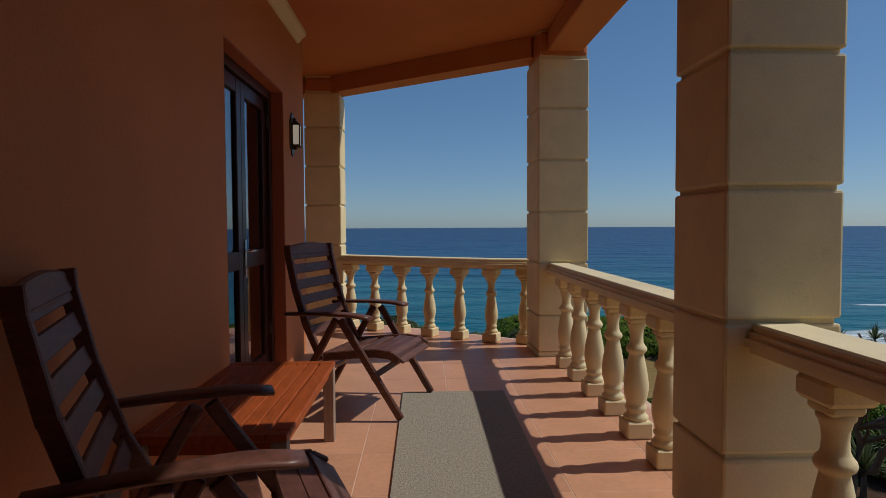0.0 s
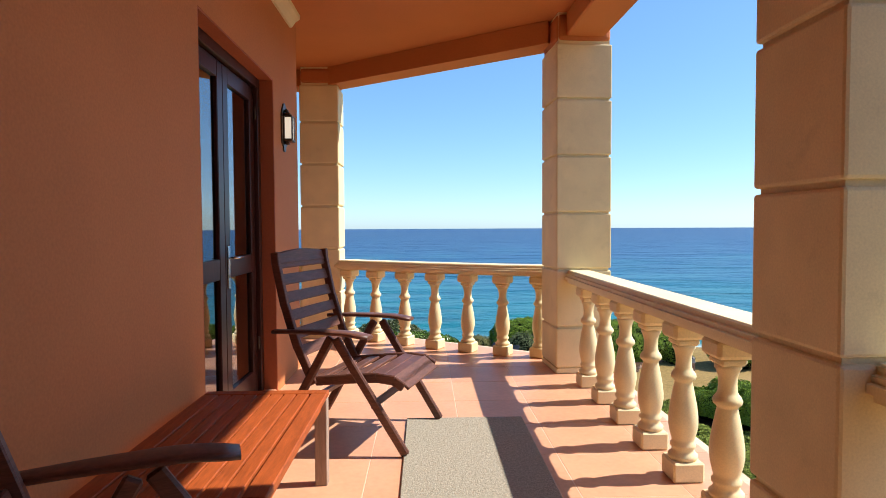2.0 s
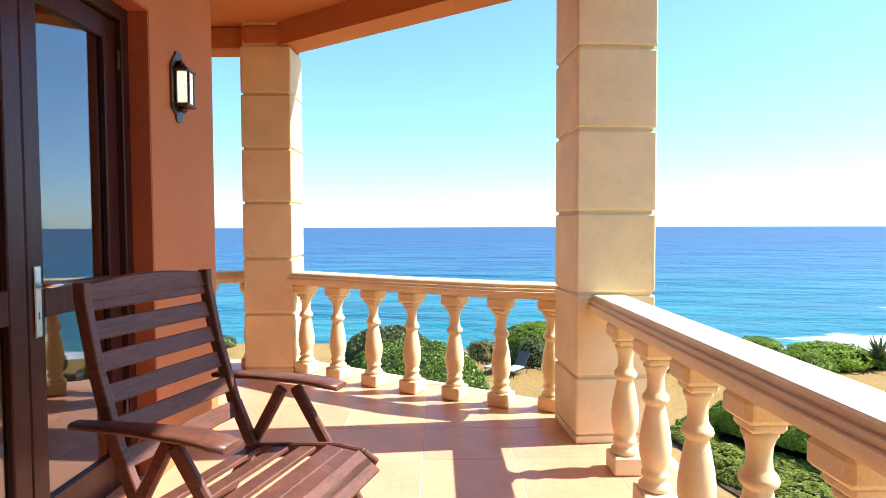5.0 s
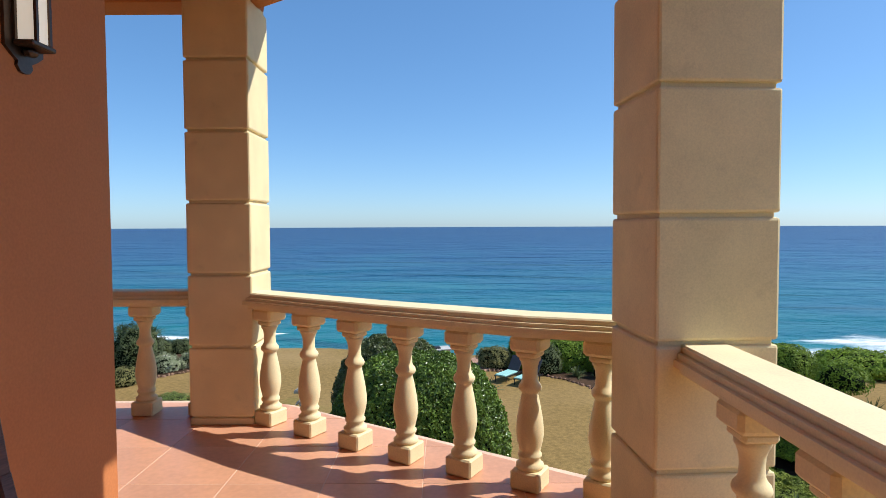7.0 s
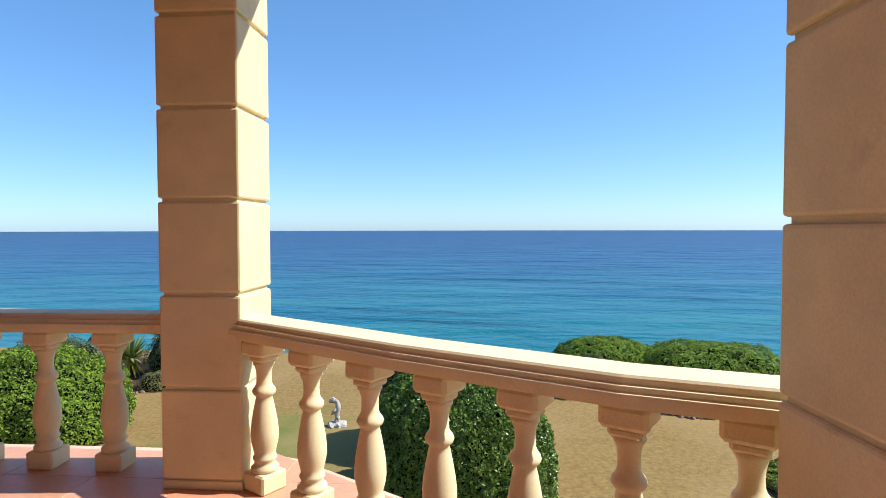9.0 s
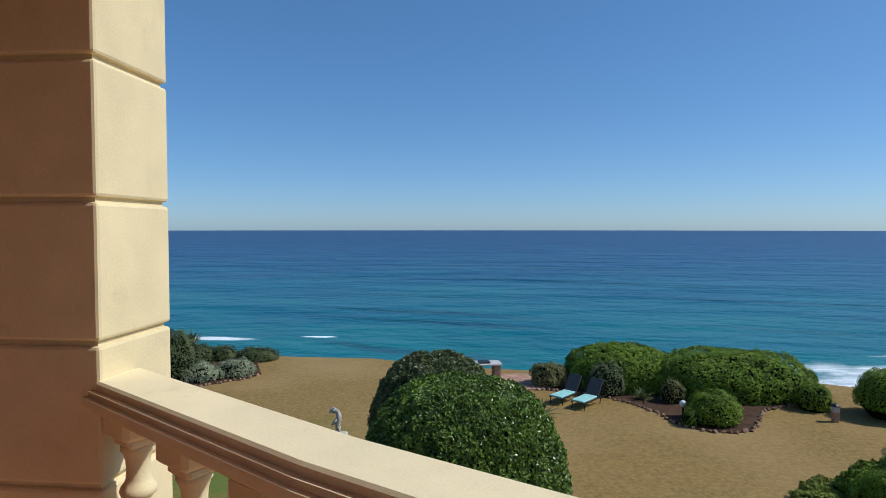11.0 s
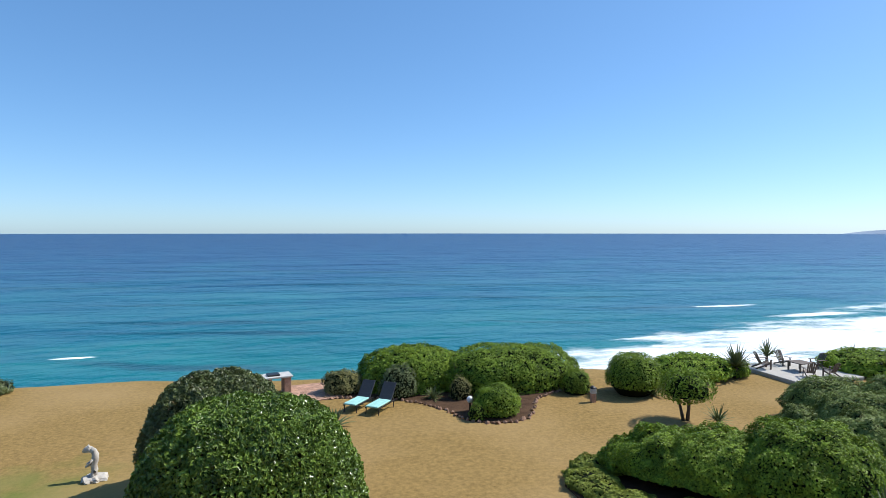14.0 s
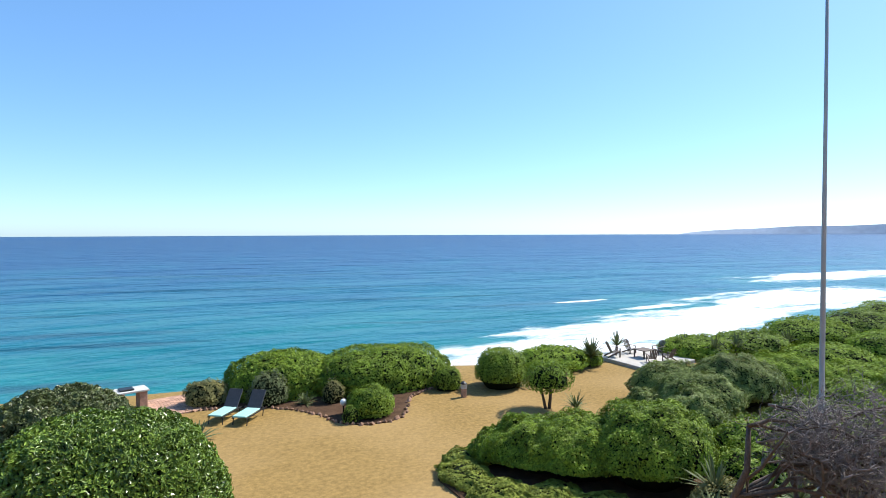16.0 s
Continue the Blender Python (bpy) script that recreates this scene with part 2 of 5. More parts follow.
unit("room_floor", boxed((-6.5, -3.0, -0.05), (WX - 0.003, WY - T, -0.005)), M_ROOM, "room floor behind the doors, its dimness put into the colour", "floor")
unit("wall_room", boxed((-4.6, 2.0, 0), (-4.5, WY - T, CEIL)), M_ROOM, "plain inner wall of the room, coloured dark for the dimness indoors", "wall")
# slab, storey below, ceiling and roof
slab = EDGE + [(-6.5, -3.0)]
unit("floor_slab", prism([(x + (0.03 if x > 0 else 0), y + (0.03 if y > 6 else 0)) for x, y in slab], -0.32, -0.0014), M_GROUT, "balcony slab with pale joints", "floor")
unit("wall_lower", boxed((-6.5, -3.0, GZ - 0.3), (1.0, 5.6, -0.325)), M_WALL, "orange plastered storey below the balcony", "wall")
unit("ceiling", prism([(-6.6, -3.1), (1.5, -3.1), (1.5, 6.3), (-0.8, 7.9), (-6.6, 8.0)], CEIL, CEIL + 0.12), M_CEIL, "orange painted balcony ceiling", "ceiling")
unit("roof", prism([(-7.0, -3.5), (1.64, -3.5), (1.64, 6.45), (-0.7, 8.12), (-7.0, 8.12)], CEIL + 0.125, CEIL + 0.4), M_CREAM, "flat cream roof edge over the balcony", "roof")
BZ = 2.835
unit("beam_east", boxed((1.24, -3.0, BZ), (1.57, 6.22, CEIL - 0.002), 0.012), M_WALL, "orange plastered edge beam above the pillars", "beam")
unit("beam_north", sweep(bmesh.new(), [(-0.13, BZ), (0.13, BZ), (0.13, CEIL - 0.002), (-0.13, CEIL - 0.002)], [(1.20, 6.14), (-0.98, 7.68)]), M_WALL, "orange plastered beam above the sea front", "beam")
unit("beam_west", boxed((-6.5, 7.65, BZ), (-1.2, 7.91, CEIL - 0.002), 0.012), M_WALL, "orange plastered beam round the corner", "beam")
# cornice on the wall
bm = sweep(bmesh.new(), [(0.0, CEIL - 0.003), (0.0, CEIL - 0.10), (0.02, CEIL - 0.10), (0.05, CEIL - 0.06), (0.085, CEIL - 0.035), (0.09, CEIL - 0.003)], [(WX + 0.002, -2.99), (WX + 0.002, WY - 0.25)])
unit("cornice", bm, M_CREAM, "cream plaster cornice under the ceiling", "trim")

# ---- pillars ----
JOINTS = [0.0, 0.395, 0.884, 1.363, 1.843, 2.315, 2.78]
W = 0.215


def pillar(m, label, W=0.215, JOINTS=JOINTS):
    p = thing("pillar", m, label, "pillar", "balcony pillars")
    part("core", boxed((-W + 0.018, -W + 0.018, 0), (W - 0.018, W - 0.018, BZ + 0.2)), M_STONE, p)
    part("plinth", boxed((-W + 0.003, -W + 0.003, 0), (W - 0.003, W - 0.003, 0.045), 0.004), M_STONE, p)
    for a, b in zip(JOINTS, JOINTS[1:]):
        part("block", boxed((-W, -W, max(a, 0.046) + 0.009), (W, W, b - 0.009), 0.012, seg=2), M_STONE, p)
    part("capital", boxed((-W + 0.004, -W + 0.004, JOINTS[-1] + 0.004), (W - 0.004, W - 0.004, CEIL - 0.004), 0.045, seg=3), M_CEIL, p, "orange-painted square capital")
    return p


pillar(pose(*P1, 0), "square cast-stone pillar with grooved joints beside the railing")
pillar(pose(*P2, 0, 0, 0, 3.5), "square cast-stone corner pillar with grooved joints", 0.238)
pillar(pose(*P3, 0), "square cast-stone pillar with grooved joints near the wall corner", JOINTS=[0, 0.525, 1.010, 1.490, 1.958, 2.424, 2.836])
pillar(pose(-4.4, 7.79, 0), "square cast-stone pillar with grooved joints round the corner")

# ---- balustrades ----
RAIL = [(0.10, 0.775), (0.10, 0.795), (0.122, 0.80), (0.122, 0.826), (0.108, 0.829), (0.108, 0.848), (0.092, 0.851), (0.092, 0.872), (0.084, 0.88)]
RAIL = RAIL + [(-a, z) for a, z in RAIL[::-1]]
SHAFT = [(0.056, 0.095), (0.064, 0.105), (0.065, 0.120), (0.052, 0.132), (0.047, 0.150), (0.055, 0.160), (0.056, 0.172), (0.048, 0.183),
         (0.053, 0.21), (0.060, 0.24), (0.0645, 0.275), (0.064, 0.31), (0.059, 0.36), (0.051, 0.41), (0.043, 0.455), (0.038, 0.480),
         (0.041, 0.488), (0.051, 0.498), (0.055, 0.511), (0.051, 0.525), (0.041, 0.538), (0.036, 0.552), (0.034, 0.585),
         (0.036, 0.615), (0.043, 0.642), (0.049, 0.650), (0.050, 0.662), (0.044, 0.670)]
ME_BASE = mesh_of("base", boxed((-0.077, -0.077, 0), (0.077, 0.077, 0.098), 0.009), M_STONE)
ME_SHAFT = mesh_of("shaft", lathe(bmesh.new(), [(r * 1.09, z) for r, z in SHAFT], 22), M_STONE)
bm = bmesh.new()
box(bm, (-0.058, -0.058, 0.666), (0.058, 0.058, 0.702), 0.012)
box(bm, (-0.082, -0.082, 0.698), (0.082, 0.082, 0.778), 0.016)
ME_TOP = mesh_of("capital", bm, M_STONE)


def balustrade(line, spots, turn, label, RAIL=RAIL):
    b = thing("balustrade", Matrix.Identity(4), label, "balustrade")
    part("handrail", sweep(bmesh.new(), RAIL, line), M_RAIL, b, "moulded stone handrail with fine grooves")
    for x, y in spots:
        u = new("baluster", ME_SHAFT)
        u.parent = b
        u.matrix_basis = pose(x, y, 0, 0, 0, turn)
        for nm, me in (("base", ME_BASE), ("top_block", ME_TOP)):
            part(nm, me, None, u)
    return b


EX, BX = 1.35, 1.325
balustrade([(EX, P1[1] + W - 0.01), (EX, P2[1] - 0.22)], [(BX, 5.45 - 0.420 * i) for i in range(6)], 0, "cream cast-stone balustrade with turned balusters between pillars")
balustrade([(EX, 1.46), (EX, P1[1] - W + 0.01)], [(BX, 2.12 - 0.418 * i) for i in range(2)], 0, "cream cast-stone balustrade with turned balusters beside the pillar")
balustrade(FRONT, [(-0.80, 7.57), (-0.49, 7.365), (-0.165, 7.145), (0.152, 6.95), (0.478, 6.77), (0.805, 6.595), (1.145, 6.48)], -31, "cream cast-stone balustrade with turned balusters facing the sea", [(a * 0.95 + (0.012 if a > 0 else 0), z + 0.006) for a, z in RAIL])
balustrade([(-4.2, 7.79), (P3[0] - W + 0.01, 7.79)], [(-1.345 - 0.4 * i, 7.78) for i in range(7)], 0, "shaded cast-stone balustrade round the house corner")


# ---- door ----
door = thing("double_door", pose(WX - 0.13, (DOOR0 + DOOR1) / 2, 0), "closed dark mahogany glazed double door in a red reveal", "door", kind="structure")
door.name = "door_1"
HW = (DOOR1 - DOOR0) / 2
bm = bmesh.new()
for s in (-1, 1):
    box(bm, (-0.05, min(s * HW, s * (HW - 0.07)), 0), (0.03, max(s * HW, s * (HW - 0.07)), DOORH), 0.004)
box(bm, (-0.05, -HW + 0.071, DOORH - 0.08), (0.03, HW - 0.071, DOORH), 0.004)
part("door_frame", bm, M_DOOR, door)
LW = HW - 0.073
for s in (-1, 1):
    y0, y1 = (0.002, LW) if s > 0 else (-LW, -0.002)
    bm = bmesh.new()
    st = 0.095
    box(bm, (-0.045, y0, 0.02), (0.0, y0 + st, DOORH - 0.085), 0.005)
    box(bm, (-0.045, y1 - st, 0.02), (0.0, y1, DOORH - 0.085), 0.005)
    for z0, z1 in ((0.02, 0.20), (0.93, 1.06), (DOORH - 0.19, DOORH - 0.085)):
        box(bm, (-0.044, y0 + st, z0), (-0.001, y1 - st, z1), 0.004)
    leaf = part("door_leaf", bm, M_DOOR, door)
    for z0, z1 in ((0.20, 0.93), (1.06, DOORH - 0.19)):
        pane = part("pane", boxed((-0.027, y0 + st - 0.008, z0 - 0.008), (-0.021, y1 - st + 0.008, z1 + 0.008)), M_GLASS, leaf)
    if s > 0:
        bm = boxed((0.0, y0 + 0.03, 0.86), (0.008, y0 + 0.068, 1.14), 0.004)
        plate = part("handle", bm, M_CHROME, leaf, "chrome lever handle on a long plate")
        bm = bmesh.new()
        tube(bm, [(0.006, y0 + 0.049, 1.06), (0.05, y0 + 0.049, 1.06), (0.055, y0 + 0.06, 1.06), (0.055, y0 + 0.17, 1.058)], [0.009, 0.009, 0.009, 0.008], 10)
        bm2 = mesh_of("lever", bm, M_CHROME)
        o = new("lever", bm2)
        o.parent = leaf
        bm = boxed((0.0, y0 + 0.045, 0.93), (0.010, y0 + 0.053, 0.96), 0.002)
        part("keyhole", bm, M_BRONZE, leaf)
    for z in (0.35, 2.05):
        part("hinge", lathe(bmesh.new(), [(0.008, z), (0.009, z + 0.002), (0.009, z + 0.09), (0.008, z + 0.092)], 8, pose(0.012, y1 if s > 0 else y0, 0)), M_BRONZE, leaf)
# painted reveal and sill
bm = bmesh.new()
box(bm, (WX - 0.099, DOOR1 - 0.012, 0), (WX - 0.002, DOOR1 - 0.0005, DOORH - 0.012))
box(bm, (WX - 0.099, DOOR0 + 0.0005, 0), (WX - 0.002, DOOR0 + 0.012, DOORH - 0.012))
box(bm, (WX - 0.099, DOOR0 + 0.0005, DOORH - 0.012), (WX - 0.002, DOOR1 - 0.0005, DOORH - 0.0005))
unit("trim_reveal", bm, M_REVEAL, "deep red painted door reveal", "trim")
unit("door_sill", boxed((WX - 0.18, DOOR0 + 0.012, 0.0), (WX - 0.004, DOOR1 - 0.012, 0.025), 0.006), M_TILE, "low terracotta door sill", "sill")

# ---- wall lantern ----
lamp = thing("wall_lantern", pose(WX, 5.70, 2.07) @ Matrix.Scale(0.84, 4), "bronze half-lantern with lit glass on the orange wall", "wall lamp")
plate = [(0, -0.27), (0.02, -0.265), (0.035, -0.24), (0.03, -0.22), (0.055, -0.20), (0.085, -0.17), (0.085, 0.12), (0.06, 0.17), (0.035, 0.21), (0.025, 0.235), (0, 0.245)]
plate = [(a * 1.3, b * 0.9 - 0.012) for a, b in plate]
outline = plate + [(-a, b) for a, b in plate[-2:0:-1]]
bm = bmesh.new()
f = bm.faces.new([bm.verts.new((0, a, b)) for a, b in outline])
r = bmesh.ops.extrude_face_region(bm, geom=[f])
bmesh.ops.translate(bm, vec=(0.014, 0, 0), verts=[v for v in r["geom"] if isinstance(v, bmesh.types.BMVert)])
bmesh.ops.recalc_face_normals(bm, faces=bm.faces)
part("back_plate", bm, M_BRONZE, lamp)
bm = bmesh.new()
for a, b in ((0.014, -0.066), (0.014, 0.058), (0.085, -0.044), (0.085, 0.036)):
    box(bm, (a, b - 0.003, -0.135), (a + 0.012, b + 0.011, 0.07))
for z0, z1, g in ((-0.155, -0.134, 0.004), (0.069, 0.088, 0.006)):
    box(bm, (0.0142, -0.068 - g, z0), (0.098, 0.068 + g, z1), 0.005)
box(bm, (0.0142, -0.05, 0.0882), (0.075, 0.05, 0.115), 0.014)
box(bm, (0.0142, -0.028, 0.1152), (0.05, 0.028, 0.15), 0.012)
box(bm, (0.0142, -0.03, -0.185), (0.06, 0.03, -0.1555), 0.012)
part("cage", bm, M_BRONZE, lamp)
bm = bmesh.new()
vs = [bm.verts.new(p) for z in (-0.1335, 0.0685) for p in ((0.018, -0.058, z), (0.088, -0.037, z), (0.088, 0.037, z), (0.018, 0.058, z))]
for q in ((0, 1, 5, 4), (1, 2, 6, 5), (2, 3, 7, 6), (3, 0, 4, 7), (3, 2, 1, 0), (4, 5, 6, 7)):
    bm.faces.new([vs[i] for i in q])
bmesh.ops.recalc_face_normals(bm, faces=bm.faces)
part("glass", bm, M_LAMPGLASS, lamp, "lit frosted lantern glass")


# ---- furniture ----
def slat(bm, a, b, w, t, up, bevel=0.004):
    """A board from a to b, w wide and t thick; up is its broad face."""
    a, b, up = Vector(a), Vector(b), Vector(up)
    x = (b - a).normalized()
    z = (up - x * up.dot(x)).normalized()
    y = z.cross(x)
    m = Matrix((x, y, z)).transposed().to_4x4()
    m.translation = (a + b) / 2
    h = (b - a).length / 2
    return box(bm, (-h, -w / 2, -t / 2), (h, w / 2, t / 2), bevel, m)


def one_slat(*a, **k):
    bm = bmesh.new()
    slat(bm, *a, **k)
    return bm


def recliner(m, label):
    """Folding slatted garden chair that faces +x: curved slatted back, flat arms, crossing legs."""
    c = thing("recliner_chair", m, label, "chair", "balcony chairs")
    hw = 0.29
    back = [(-0.10, 0.36), (-0.20, 0.56), (-0.28, 0.80), (-0.335, 1.04), (-0.34, 1.105)]
    seat = [(0.435, 0.385), (0.39, 0.42), (0.28, 0.43), (0.10, 0.41), (-0.09, 0.385)]
    for s in (-1, 1):
        bm = bmesh.new()
        for a, b in zip(back, back[1:]):
            slat(bm, (a[0], s * hw, a[1] - 0.004), (b[0], s * hw, b[1] + 0.004), 0.03, 0.05, (1, 0, 0.4))
        part("back_stile", bm, M_DARKWOOD, c)
        bm = bmesh.new()
        for a, b in zip(seat, seat[1:]):
            slat(bm, (a[0] + 0.006, s * (hw - 0.012), a[1] - 0.012), (b[0] - 0.006, s * (hw - 0.012), b[1] - 0.012), 0.026, 0.055, (0, 0, 1), bevel=0.006)
        part("seat_rail", bm, M_DARKWOOD, c)
        y = s * (hw + 0.045)
        part("leg", one_slat((0.06, y, 0.634), (0.465, y - s * 0.02, 0.015), 0.028, 0.052, (1, 0, 0.6), bevel=0.008), M_DARKWOOD, c)
        part("leg", one_slat((0.02, y - s * 0.03, 0.634), (-0.34, y - s * 0.03, 0.015), 0.028, 0.05, (1, 0, -0.6), bevel=0.008), M_DARKWOOD, c)
        bm = bmesh.new()
        n = 12
        top, bot = [], []
        for i in range(n + 1):
            u = i / n
            x = -0.33 + 0.60 * u
            w = 0.028 + 0.03 * min(1, u * 1.5)
            if u > 0.93:
                w *= 0.8
            z = 0.660 + 0.012 * math.sin(u * 2.6) - 0.012 * max(0, u - 0.8) * 5
            top.append((bm.verts.new((x, y - w, z)), bm.verts.new((x, y - w * 0.6, z + 0.007)), bm.verts.new((x, y + w * 0.6, z + 0.007)), bm.verts.new((x, y + w, z)), bm.verts.new((x, y + w * 0.8, z - 0.014)), bm.verts.new((x, y - w * 0.8, z - 0.014))))
        for a, b in zip(top, top[1:]):
            for k in range(6):
                bm.faces.new((a[k], b[k], b[(k + 1) % 6], a[(k + 1) % 6])).smooth = True
        bm.faces.new(top[0]), bm.faces.new(top[-1][::-1])
        bmesh.ops.recalc_face_normals(bm, faces=bm.faces)
        part("armrest", bm, M_DARKWOOD, c, "worn flat wooden armrest")
    inner = hw - 0.016
    for i in range(7):                      # back slats
        u = 0.22 + i * 0.108
        k = u * (len(back) - 1)
        j = min(int(k), len(back) - 2)
        f = k - j
        x = back[j][0] + (back[j + 1][0] - back[j][0]) * f
        z = back[j][1] + (back[j + 1][1] - back[j][1]) * f
        part("back_slat", one_slat((x - 0.004, -inner, z), (x - 0.004, inner, z), 0.066, 0.016, (1, 0, 0.38)), M_DARKWOOD, c)
    bm = bmesh.new()                        # arched top rail
    box(bm, (-0.011, -inner, -0.0475), (0.011, inner, 0.0475), 0.006)
    for i in range(1, 10):
        bmesh.ops.bisect_plane(bm, geom=bm.verts[:] + bm.edges[:] + bm.faces[:], plane_co=(0, -inner + i * inner / 5, 0), plane_no=(0, 1, 0))
    for v in bm.verts:
        v.co = (v.co.x - 0.343 - 0.15 * v.co.z, v.co.y, v.co.z + 1.052 + 0.022 * math.cos(v.co.y / inner * 1.5))
    part("top_rail", bm, M_DARKWOOD, c)
    for i in range(7):                      # seat slats
        k = i / 6 * (len(seat) - 1.001)
        j = int(k)
        f = k - j
        x = seat[j][0] + (seat[j + 1][0] - seat[j][0]) * f
        z = seat[j][1] + (seat[j + 1][1] - seat[j][1]) * f
        sl = seat[j + 1][1] - seat[j][1], seat[j][0] - seat[j + 1][0]
        part("seat_slat", one_slat((x, -inner + 0.012, z - 0.002), (x, inner - 0.012, z - 0.002), 0.074, 0.018, (sl[0], 0, sl[1])), M_DARKWOOD, c)
    part("stretcher", one_slat((0.27, -hw - 0.03, 0.27), (0.27, hw + 0.03, 0.27), 0.04, 0.022, (1, 0, 0.4)), M_DARKWOOD, c)
    part("stretcher", one_slat((-0.20, -hw - 0.01, 0.22), (-0.20, hw + 0.01, 0.22), 0.04, 0.022, (1, 0, -0.4)), M_DARKWOOD, c)
    return c


recliner(pose(-0.402, 4.52, 0, 0, 0, -18.4), "dark-stained slatted wooden recliner chair beside the glazed door")
recliner(pose(-0.585, 2.10, 0, 0, 0, 21), "dark-stained slatted wooden recliner chair in the shade by the wall")

table = thing("coffee_table", pose(-0.722, 3.20, 0), "low reddish slatted hardwood coffee table against the wall", "table")
TW, TL, TH = 0.295, 0.605, 0.455
bm = bmesh.new()
for s in (-1, 1):
    box(bm, (-TW, min(s * TL, s * (TL - 0.06)), TH - 0.028), (TW, max(s * TL, s * (TL - 0.06)), TH), 0.004)
    box(bm, (min(s * TW, s * (TW - 0.075)), -TL + 0.061, TH - 0.028), (max(s * TW, s * (TW - 0.075)), TL - 0.061, TH), 0.004)
part("top_frame", bm, M_TABLEWOOD, table)
for i in range(7):
    x = -TW + 0.08 + i * 0.0615
    part("slat", boxed((x, -TL + 0.061, TH - 0.026), (x + 0.055, TL - 0.061, TH - 0.002), 0.003), M_TABLEWOOD, table)
bm = bmesh.new()
for s in (-1, 1):
    box(bm, (-TW + 0.05, s * (TL - 0.05) - 0.01, TH - 0.085), (TW - 0.05, s * (TL - 0.05) + 0.01, TH - 0.0285))
    box(bm, (s * (TW - 0.04) - 0.01, -TL + 0.06, TH - 0.085), (s * (TW - 0.04) + 0.01, TL - 0.06, TH - 0.0285))
part("apron", bm, M_TABLEWOOD, table)
for sx in (-1, 1):
    for sy in (-1, 1):
        part("leg", boxed((sx * (TW - 0.032) - 0.03, sy * (TL - 0.032) - 0.03, 0), (sx * (TW - 0.032) + 0.03, sy * (TL - 0.032) + 0.03, TH - 0.029), 0.004), M_LEGWOOD, table, "pale weathered leg")

mat = thing("coir_mat", pose(0.3, 3.1, 0), "grey-beige coir runner mat on the tiles", "mat", bm=boxed((-0.375, -1.6, 0.001), (0.375, 1.6, 0.013), 0.005), mat=M_MAT)


# ---- land and sea ----
def coast(x):
    """How far out the land reaches, at a given x."""
    pts = [(-400, 60), (-120, 44), (-40, 37), (-5, 36), (1, 34.2), (14, 33), (22, 31.8), (28, 30.5), (42, 31), (62, 32), (110, 36), (400, 50)]
    for (a, ya), (b, yb) in zip(pts, pts[1:]):
        if a <= x <= b:
            return ya + (yb - ya) * (x - a) / (b - a)
    return 60


SEA = -16.0


def lawn_material():
    m = material("dry_lawn", (0.272, 0.178, 0.062), 0.9, spec=0.1, scale=7, fine=26, vary=0.2, bump=0.4, depth=0.02)
    N, L = m.node_tree.nodes, m.node_tree.links
    b = N["Principled BSDF"]
    old = b.inputs["Base Color"].links[0].from_socket
    tc, mp = N.new("ShaderNodeTexCoord"), N.new("ShaderNodeMapping")
    L.new(tc.outputs["Object"], mp.inputs[0])
    mp.inputs["Location"].default_value, mp.inputs["Scale"].default_value = (6.6 / 3.4, -22.0 / 3.4, 0), (1 / 3.4, 1 / 3.4, 0)
    ln = N.new("ShaderNodeVectorMath")
    ln.operation = "LENGTH"
    L.new(mp.outputs[0], ln.inputs[0])
    n = N.new("ShaderNodeTexNoise")
    n.inputs["Scale"].default_value, n.inputs["Detail"].default_value = 0.9, 6
    L.new(tc.outputs["Object"], n.inputs[0])
    ad = N.new("ShaderNodeMath")
    ad.operation = "MULTIPLY_ADD"
    ad.inputs[1].default_value = 1.3
    L.new(n.outputs[0], ad.inputs[0]), L.new(ln.outputs["Value"], ad.inputs[2])
    r = N.new("ShaderNodeValToRGB")
    r.color_ramp.elements[0].color, r.color_ramp.elements[1].color = (0.9, 0.9, 0.9, 1), (0, 0, 0, 1)
    sc = N.new("ShaderNodeMath")
    sc.operation = "MULTIPLY"
    sc.inputs[1].default_value = 0.5
    r.color_ramp.elements[0].position, r.color_ramp.elements[1].position = 0.52, 0.92
    L.new(ad.outputs[0], sc.inputs[0]), L.new(sc.outputs[0], r.inputs[0])
    mx = N.new("ShaderNodeMix")
    mx.data_type = "RGBA"
    mx.inputs[7].default_value = (0.085, 0.145, 0.022, 1)
    L.new(r.outputs[0], mx.inputs[0]), L.new(old, mx.inputs[6]), L.new(mx.outputs[2], b.inputs["Base Color"])
    # worn, bleached stretches
    n2, r2, m2 = N.new("ShaderNodeTexNoise"), N.new("ShaderNodeValToRGB"), N.new("ShaderNodeMix")
    n2.inputs["Scale"].default_value, n2.inputs["Detail"].default_value = 0.16, 7
    r2.color_ramp.elements[0].position, r2.color_ramp.elements[1].position = 0.45, 0.68
    r2.color_ramp.elements[1].color = (0.6, 0.6, 0.6, 1)
    m2.data_type = "RGBA"
    m2.inputs[7].default_value = (0.37, 0.25, 0.11, 1)
    L.new(tc.outputs["Object"], n2.inputs[0]), L.new(n2.outputs[0], r2.inputs[0]), L.new(r2.outputs[0], m2.inputs[0])
    L.new(mx.outputs[2], m2.inputs[6]), L.new(m2.outputs[2], b.inputs["Base Color"])
    return m


M_LAWN = lawn_material()
